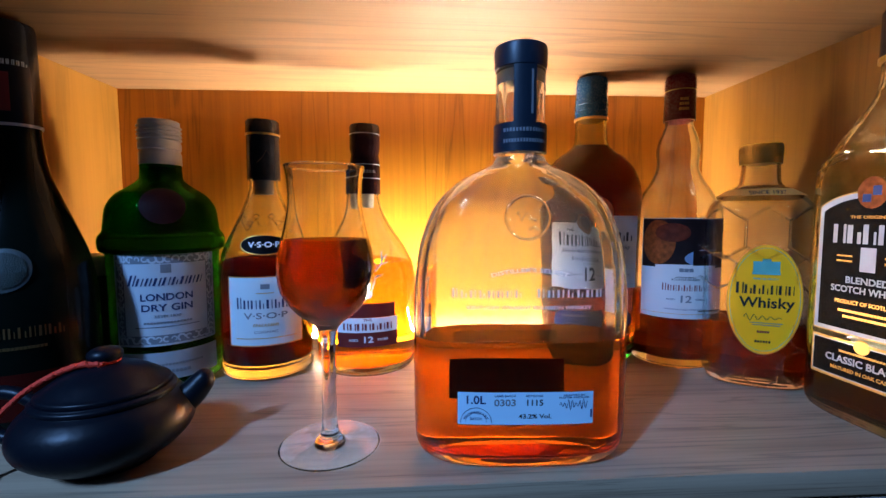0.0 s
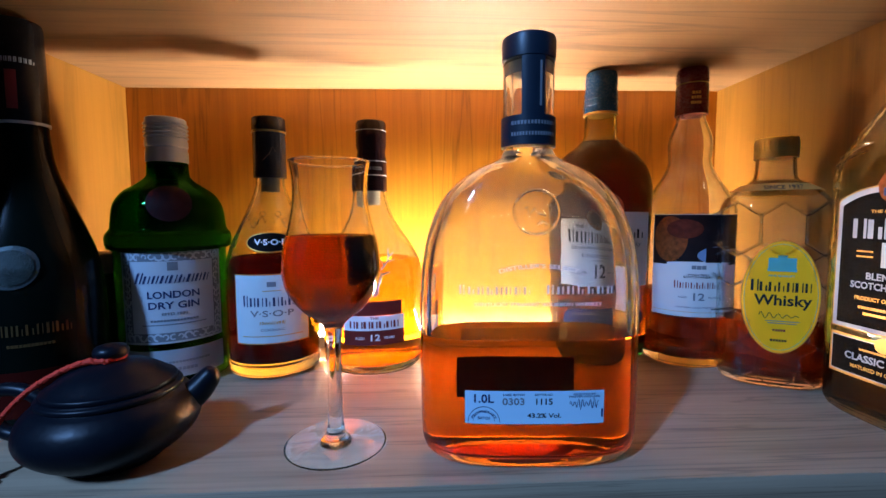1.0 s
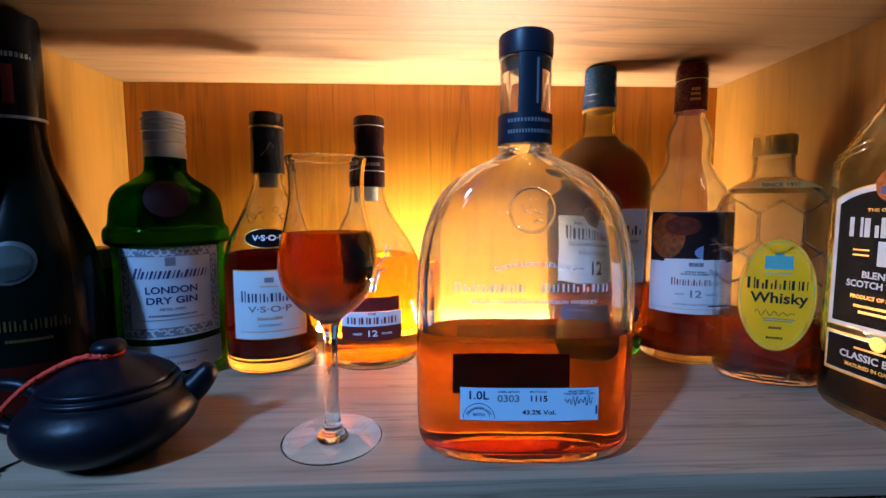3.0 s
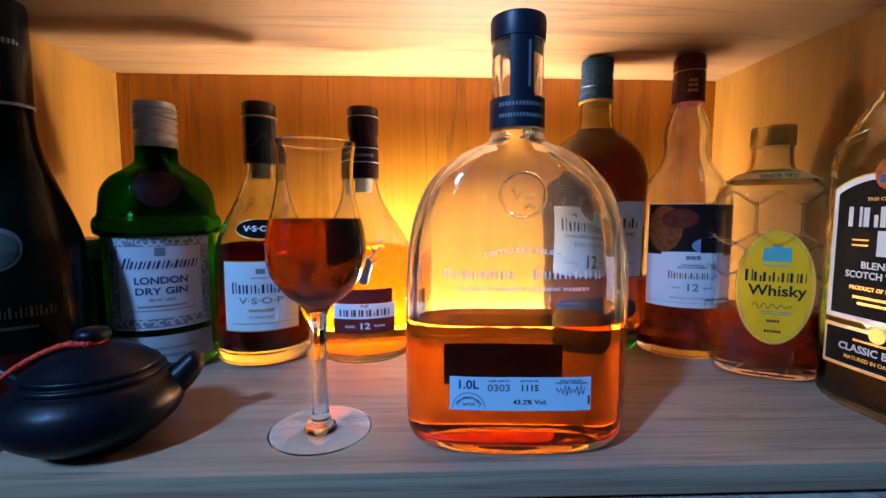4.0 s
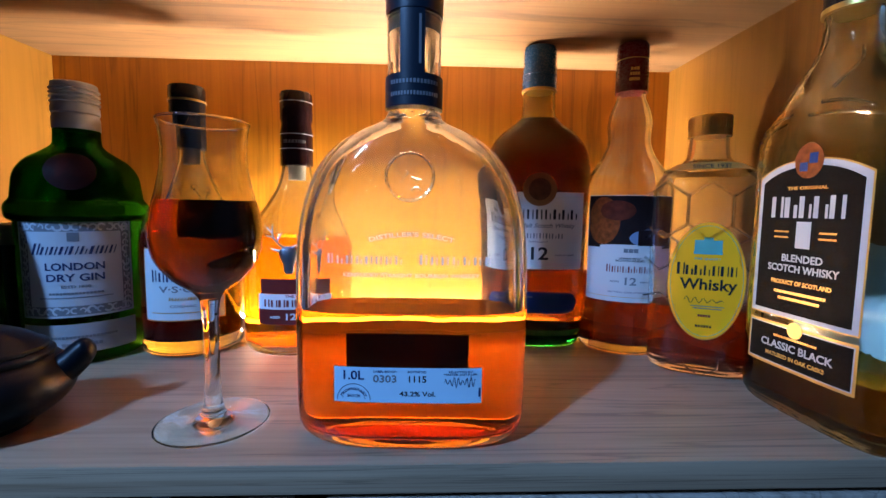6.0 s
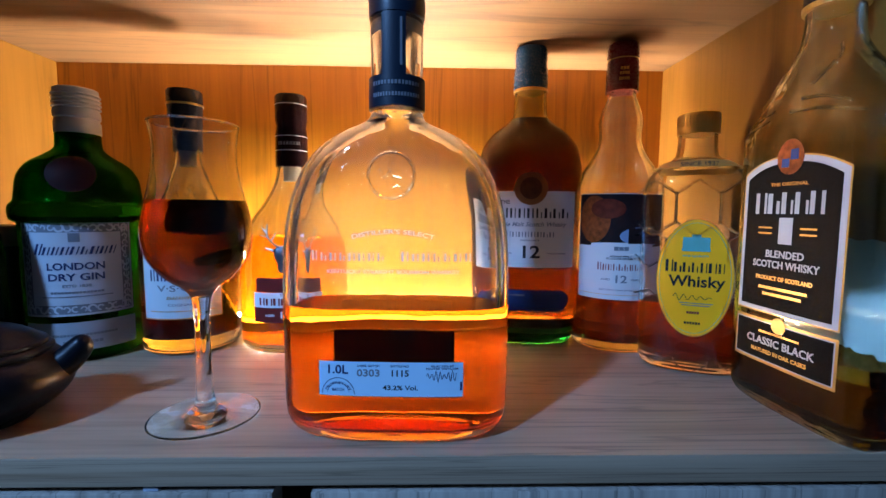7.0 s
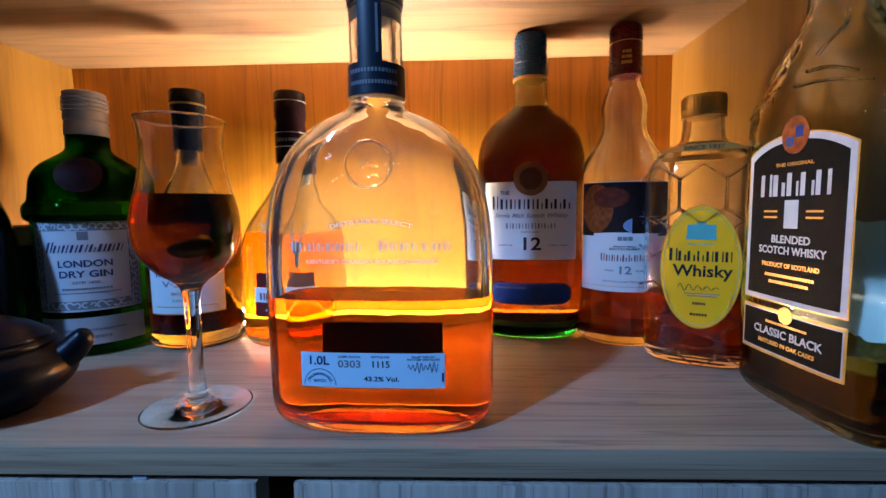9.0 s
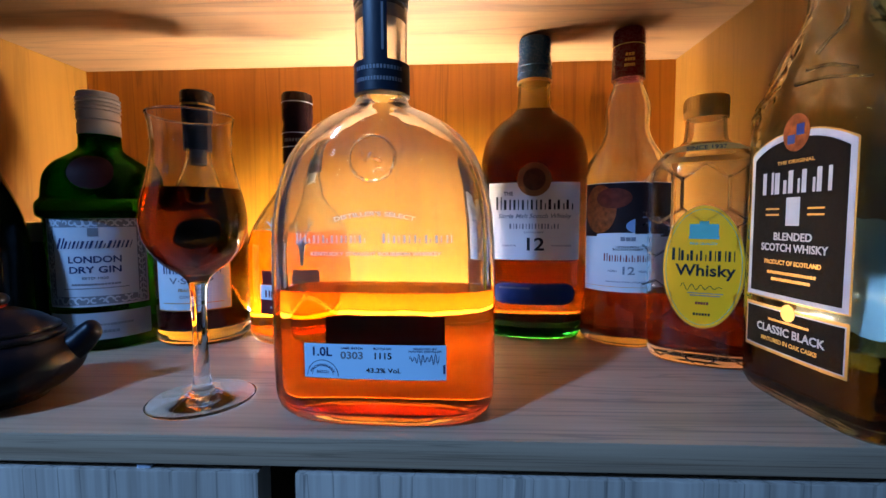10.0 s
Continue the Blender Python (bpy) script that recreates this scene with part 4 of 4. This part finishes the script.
part("cap_band", turned([(0.3055, 0.0150), (0.3055, 0.0160), (0.3063, 0.0160), (0.3063, 0.0150)], 48), gold_metal, cly)

# faceted bottle
yl = sheet(sun, "front_label", 0.0, 0.0875, 0.0605, 0.1050, gold_ink, label="oval yellow label with a sea green crest", shape="oval", h=0.0003)
yf = sheet(sun, "label_field", 0.0, 0.0875, 0.0592, 0.1035, yellow_paper, shape="oval", h=0.00055, thick=0.0001)
part("print_ring", tube([surface(sun, 0.0278 * math.cos(w), 0.0875 + 0.0492 * math.sin(w), 0.0007) for w in np.linspace(0, 2 * math.pi, 60)], 0.0002, 6), green_ink, yf)
for du, dv, w, t in ((-0.006, 0.1190, 0.009, 0.010), (0.006, 0.1190, 0.009, 0.010), (0.0, 0.1195, 0.007, 0.014), (0.0, 0.1130, 0.022, 0.0028)):
    bar(sun, du, dv, w, t, green_ink, yf, h=0.0009, name="crest")
words(sun, "FINE QUALITY", 0.0, 0.1075, 0.0018, green_ink, yf, width=0.0200, h=0.0009)
blocks(sun, 0.0, 0.0975, 0.0470, 0.0090, 7, ink, yf, first=1.2, h=0.0008, fill=0.7)
words(sun, "Whisky", 0.0015, 0.0845, 0.0100, ink, yf, width=0.0440, h=0.0009)
part("scrawl", tube([surface(sun, -0.016 + 0.030 * i / 30, 0.0705 + 0.0026 * math.sin(i * 0.95) * (1.3 - i / 30), 0.0009) for i in range(31)], 0.0003, 6), ink, yf)
bar(sun, 0.002, 0.0655, 0.026, 0.0007, grey_ink, yf, h=0.0008)
bar(sun, 0.002, 0.0635, 0.022, 0.0007, grey_ink, yf, h=0.0008)
blocks(sun, 0.0, 0.0570, 0.010, 0.0022, 5, red_ink, yf, h=0.0008, name="print_line")
blocks(sun, 0.0, 0.0475, 0.013, 0.0022, 6, ink, yf, h=0.0008, name="print_line")
for hu in (-0.0341, 0.0, 0.0341):
    hoop(sun, hu, 0.1500, 0.0197, 0.0250, 0.0015, clear, "pressed_hexagon", sides=6)
for hu, hv in ((-0.0370, 0.1130), (0.0370, 0.1130), (-0.0360, 0.0560), (0.0360, 0.0560), (-0.0300, 0.0240), (0.0, 0.0180), (0.0300, 0.0240)):
    hoop(sun, hu, hv, 0.0150, 0.0175, 0.0012, clear, "pressed_hexagon", sides=6)
sc = bmesh.new()
for r0, r1 in (((0.1925, 0.0262), (0.1860, 0.0362)),):
    lo = ring(sc, r1[0], r1[1] + 0.0006, r1[1] - 0.0035, 2.6, 48)
    hi = ring(sc, r0[0], r0[1] + 0.0006, r0[1] + 0.0004, 2.3, 48)
    skin(sc, lo, hi)
part("shoulder_label", sc, gold_ink, sun, "gilt collar label on the shoulder")
words(sun, "SINCE 1937", 0.0, 0.1885, 0.0040, ink, width=0.030, h=0.0022)
for i in range(40):
    w = 2 * math.pi * i / 40
    part("cap_rib", box_mesh(0.0176 * math.cos(w) - 0.0004, 0.0176 * math.sin(w) - 0.0004, 0.2240, 0.0176 * math.cos(w) + 0.0004, 0.0176 * math.sin(w) + 0.0004, 0.2340), gold_metal, sun)

# flask bottle with black labels
ll = sheet(lab, "front_label", 0.0, 0.1290, 0.0830, 0.1130, gold_ink, label="black label with a silver and gilt rim", shape="arch")
l2 = sheet(lab, "label_rim", 0.0, 0.1290, 0.0810, 0.1110, dim_ink, ll, shape="arch", h=0.0004, thick=0.0001)
l3 = sheet(lab, "label_field", 0.0, 0.1285, 0.0740, 0.1040, black_paper, shape="arch", h=0.00055, thick=0.0001)
cr = sheet(lab, "crest", 0.0, 0.1840, 0.0210, 0.0240, rust_print, shape="oval", label="red and blue crest", h=0.0008, thick=0.0003)
bar(lab, 0.0035, 0.1855, 0.0060, 0.0070, royal_paper, cr, h=0.0012, name="crest_field")
bar(lab, -0.0035, 0.1800, 0.0060, 0.0060, royal_paper, cr, h=0.0012, name="crest_field")
words(lab, "THE ORIGINAL", 0.0, 0.1655, 0.0023, gold_ink, l3, width=0.030, h=0.0008)
blocks(lab, 0.0, 0.1525, 0.056, 0.0150, 5, dim_ink, l3, first=1.0, h=0.0008, fill=0.78)
sheet(lab, "wordmark", 0.0, 0.1330, 0.0110, 0.0185, dim_ink, l3, h=0.0008, thick=0.00015)
for s in (-1, 1):
    for dv in (-0.002, 0.002):
        bar(lab, s * 0.0175, 0.1330 + dv, 0.0120, 0.0012, gold_ink, l3, h=0.0008)
words(lab, "BLENDED", 0.0, 0.1160, 0.0052, dim_ink, l3, width=0.031, h=0.0008)
words(lab, "SCOTCH WHISKY", 0.0, 0.1085, 0.0052, dim_ink, l3, width=0.054, h=0.0008)
words(lab, "PRODUCT OF SCOTLAND", 0.0, 0.0985, 0.0030, gold_ink, l3, width=0.046, h=0.0008)
blocks(lab, 0.0, 0.0915, 0.040, 0.0020, 18, gold_ink, l3, h=0.0008, name="print_line")
blocks(lab, 0.0, 0.0870, 0.032, 0.0020, 14, gold_ink, l3, h=0.0008, name="print_line")
k1 = sheet(lab, "lower_label", 0.0, 0.0515, 0.0830, 0.0330, gold_ink, label="small black label with a gilt rim")
sheet(lab, "label_rim", 0.0, 0.0515, 0.0800, 0.0290, dim_ink, k1, h=0.0004, thick=0.0001)
k3 = sheet(lab, "lower_label_field", 0.0, 0.0515, 0.0785, 0.0275, black_paper, h=0.00055, thick=0.0001)
sheet(lab, "badge", 0.0, 0.0655, 0.0115, 0.0115, gold_ink, k3, shape="oval", h=0.0008, thick=0.0004)
blocks(lab, 0.0, 0.0585, 0.034, 0.0016, 16, gold_ink, k3, h=0.0008, name="print_line")
words(lab, "CLASSIC BLACK", 0.0, 0.0515, 0.0056, dim_ink, k3, width=0.056, h=0.0008)
words(lab, "MATURED IN OAK CASKS", 0.0, 0.0440, 0.0029, gold_ink, k3, width=0.046, h=0.0008)
part("cap_band", turned([(0.2815, 0.0160), (0.2815, 0.0180), (0.2850, 0.0180), (0.2850, 0.0160)], 48), gold_metal, lab, "gilt ring under the cap")

# dark cognac bottle: its own front
SURF[rem.name] = (np.array([0.0, 0.006, 0.09, 0.125, 0.150, 0.180, 0.205, 0.240, 0.2405, 0.32]), np.array([(0.0, 0.044, 0.044, 2), (0.006, 0.0465, 0.0465, 2), (0.09, 0.047, 0.047, 2), (0.125, 0.044, 0.044, 2), (0.15, 0.0375, 0.0375, 2), (0.18, 0.027, 0.027, 2), (0.205, 0.019, 0.019, 2), (0.24, 0.0157, 0.0157, 2), (0.2405, 0.0164, 0.0164, 2), (0.32, 0.0160, 0.0160, 2)]))
md = sheet(rem, "medal", 0.008, 0.1265, 0.0330, 0.0330, dull_pewter, shape="oval", label="round dark pewter medal", h=0.0006, thick=0.0010)
sheet(rem, "medal_core", 0.008, 0.1265, 0.0270, 0.0270, dark_pewter, md, shape="oval", h=0.0018, thick=0.0004)
blocks(rem, 0.018, 0.0790, 0.052, 0.0085, 9, faint_gold, h=0.0006, first=1.25, fill=0.6)
blocks(rem, 0.018, 0.0670, 0.028, 0.0024, 12, faint_gold, h=0.0006, name="print_line")
sheet(rem, "lower_label", 0.0, 0.0290, 0.110, 0.0360, ember_paper, label="dark red label low on the body", h=0.0003)
sheet(rem, "neck_strip", 0.0020, 0.2650, 0.0070, 0.0300, red_ink, label="red vertical strip on the capsule", h=0.0003)
blocks(rem, 0.004, 0.2880, 0.026, 0.0040, 9, silver, h=0.0004)
part("cap_band", turned([(0.2390, 0.0150), (0.2390, 0.0168), (0.2412, 0.0168), (0.2412, 0.0150)], 48), silver, rem, "thin silver ring")

# ---- teapot ----
pot = thing("teapot", -0.2125, 0.294, 0, 0, "small dark clay teapot with a red cord round its knob", "teapot")
part("pot_body", turned([(0, 0.027), (0.0005, 0.029), (0.004, 0.031), (0.009, 0.0400), (0.018, 0.0495), (0.027, 0.0525), (0.036, 0.0500), (0.042, 0.0450), (0.0445, 0.0415), (0.0452, 0.0405), (0.0462, 0.0412), (0.0482, 0.0412), (0.0495, 0.0395), (0.0500, 0.0375), (0.0500, 0.0250)], 72, 5), clay, pot)
part("lid", turned([(0.0502, 0.0250), (0.0502, 0.0365), (0.0512, 0.0380), (0.0530, 0.0376), (0.0545, 0.0350), (0.0610, 0.0260), (0.0655, 0.0160), (0.0672, 0.0090), (0.0675, 0.0040)], 64, 4), clay, pot, "low domed lid with a rim")
part("knob", turned([(0.0670, 0.0045), (0.0680, 0.0062), (0.0700, 0.0092), (0.0735, 0.0104), (0.0770, 0.0082), (0.0785, 0.0030)], 40, 4), clay, pot)
sp = spline([(0.034, 0.012, 0.027), (0.042, 0.016, 0.033), (0.048, 0.019, 0.0385), (0.052, 0.021, 0.0435), (0.0555, 0.0225, 0.0475), (0.058, 0.0235, 0.0500), (0.0590, 0.0240, 0.0508)], 5)
bm = tube([Vector(p) for p in sp], 0.0115, 20, 0.52)
tip, axis = Vector(sp[-1]), (Vector(sp[-1]) - Vector(sp[-4])).normalized()
for q in bm.verts:  # round the lip
    d = (q.co - tip).dot(axis) + 0.006
    if d > 0 and (q.co - tip).length < 0.015:
        mid = tip + axis * (d - 0.006)
        q.co = mid + (q.co - mid) * max(0.30, math.sqrt(max(0.0, 1 - (d / 0.0063) ** 2)))
part("spout", bm, clay, pot, "short curved spout")
hd = [(-0.047, 0.0, 0.040), (-0.060, 0.0, 0.047), (-0.076, 0.0, 0.047), (-0.084, 0.0, 0.036), (-0.078, 0.0, 0.022), (-0.066, 0.0, 0.016), (-0.046, 0.0, 0.018)]
part("handle", tube([Vector(p) for p in spline(hd, 6)], 0.0046, 16), clay, pot, "looped handle")
run = spline([(0.004, -0.008, 0.0690), (-0.010, -0.010, 0.0690), (-0.024, -0.012, 0.0640), (-0.038, -0.014, 0.0560), (-0.046, -0.017, 0.0490), (-0.053, -0.021, 0.0400), (-0.061, -0.025, 0.0250), (-0.062, -0.028, 0.0100), (-0.058, -0.030, 0.0045)], 8)
cordp = part("cord", tube([Vector(p) for p in run], 0.0018, 8), cord_red, pot, "red plaited cord")
for ph in (0.0, math.pi):
    pts = []
    for i, p in enumerate(run):
        w = i * 0.9 + ph
        pts.append(Vector(p) + Vector((0.0012 * math.cos(w), 0.0015 * math.sin(w), 0.0015 * math.cos(w))))
    part("strand", tube(pts, 0.0013, 6), cord_red, cordp)
part("cord_loop", tube([(0.0078 * math.cos(w), 0.0078 * math.sin(w), 0.0690) for w in np.linspace(0, 2 * math.pi, 30)], 0.0013, 8), cord_red, pot)
rnd = random.Random(5)
for i in range(16):
    w = rnd.uniform(-0.9, 0.9) - 0.9
    e = Vector((-0.047 + 0.012 * math.sin(w), -0.032 - 0.012 * rnd.random(), 0.0008 + 0.001 * rnd.random()))
    part("tassel_thread", tube([Vector((-0.058, -0.030, 0.0040)), (Vector((-0.058, -0.030, 0.0045)) + e) / 2 + Vector((0, 0, 0.0015)), e], 0.0005, 5), cord_red, pot)

# pressed vine on the cognac bottle's shoulder
for s in (-1, 1):
    part("pressed_vine", tube([surface(hen, s * 0.004 + s * 0.0035 * i, 0.158 + 0.006 * math.sin(i * 1.3), 0.0) for i in range(7)], 0.0007, 6), clear, hen)
    for i in range(1, 6, 2):
        hoop(hen, s * (0.004 + 0.0035 * i), 0.163 + 0.004 * math.sin(i * 1.3), 0.0030, 0.0026, 0.0006, clear, "pressed_leaf", sides=10)

# back label of the flask bottle, seen through its glass
sheet(lab, "back_label", 0.0, 0.0800, 0.088, 0.0950, worn("pale_back_label", (0.50, 0.52, 0.53), 0.6, amount=0.15), label="pale grey back label seen through the glass", back=True)

# pressed ridges and a seal on the flask bottle's shoulder
ridges = (((-0.050, 0.2030), (-0.036, 0.2085), (-0.022, 0.2120)), ((-0.046, 0.2090), (-0.032, 0.2150), (-0.018, 0.2180)), ((-0.004, 0.2150), (0.018, 0.2130), (0.044, 0.2060)),
          ((0.004, 0.2220), (0.020, 0.2200), (0.036, 0.2130)), ((0.010, 0.2300), (0.020, 0.2420), (0.017, 0.2540)), ((-0.034, 0.2240), (-0.024, 0.2340), (-0.018, 0.2450)))
for rows in ridges:
    part("pressed_ridge", tube([surface(lab, a, b, 0.0) for a, b in spline(rows, 5)], 0.0013, 8, 0.6), pale_green_glass, lab)
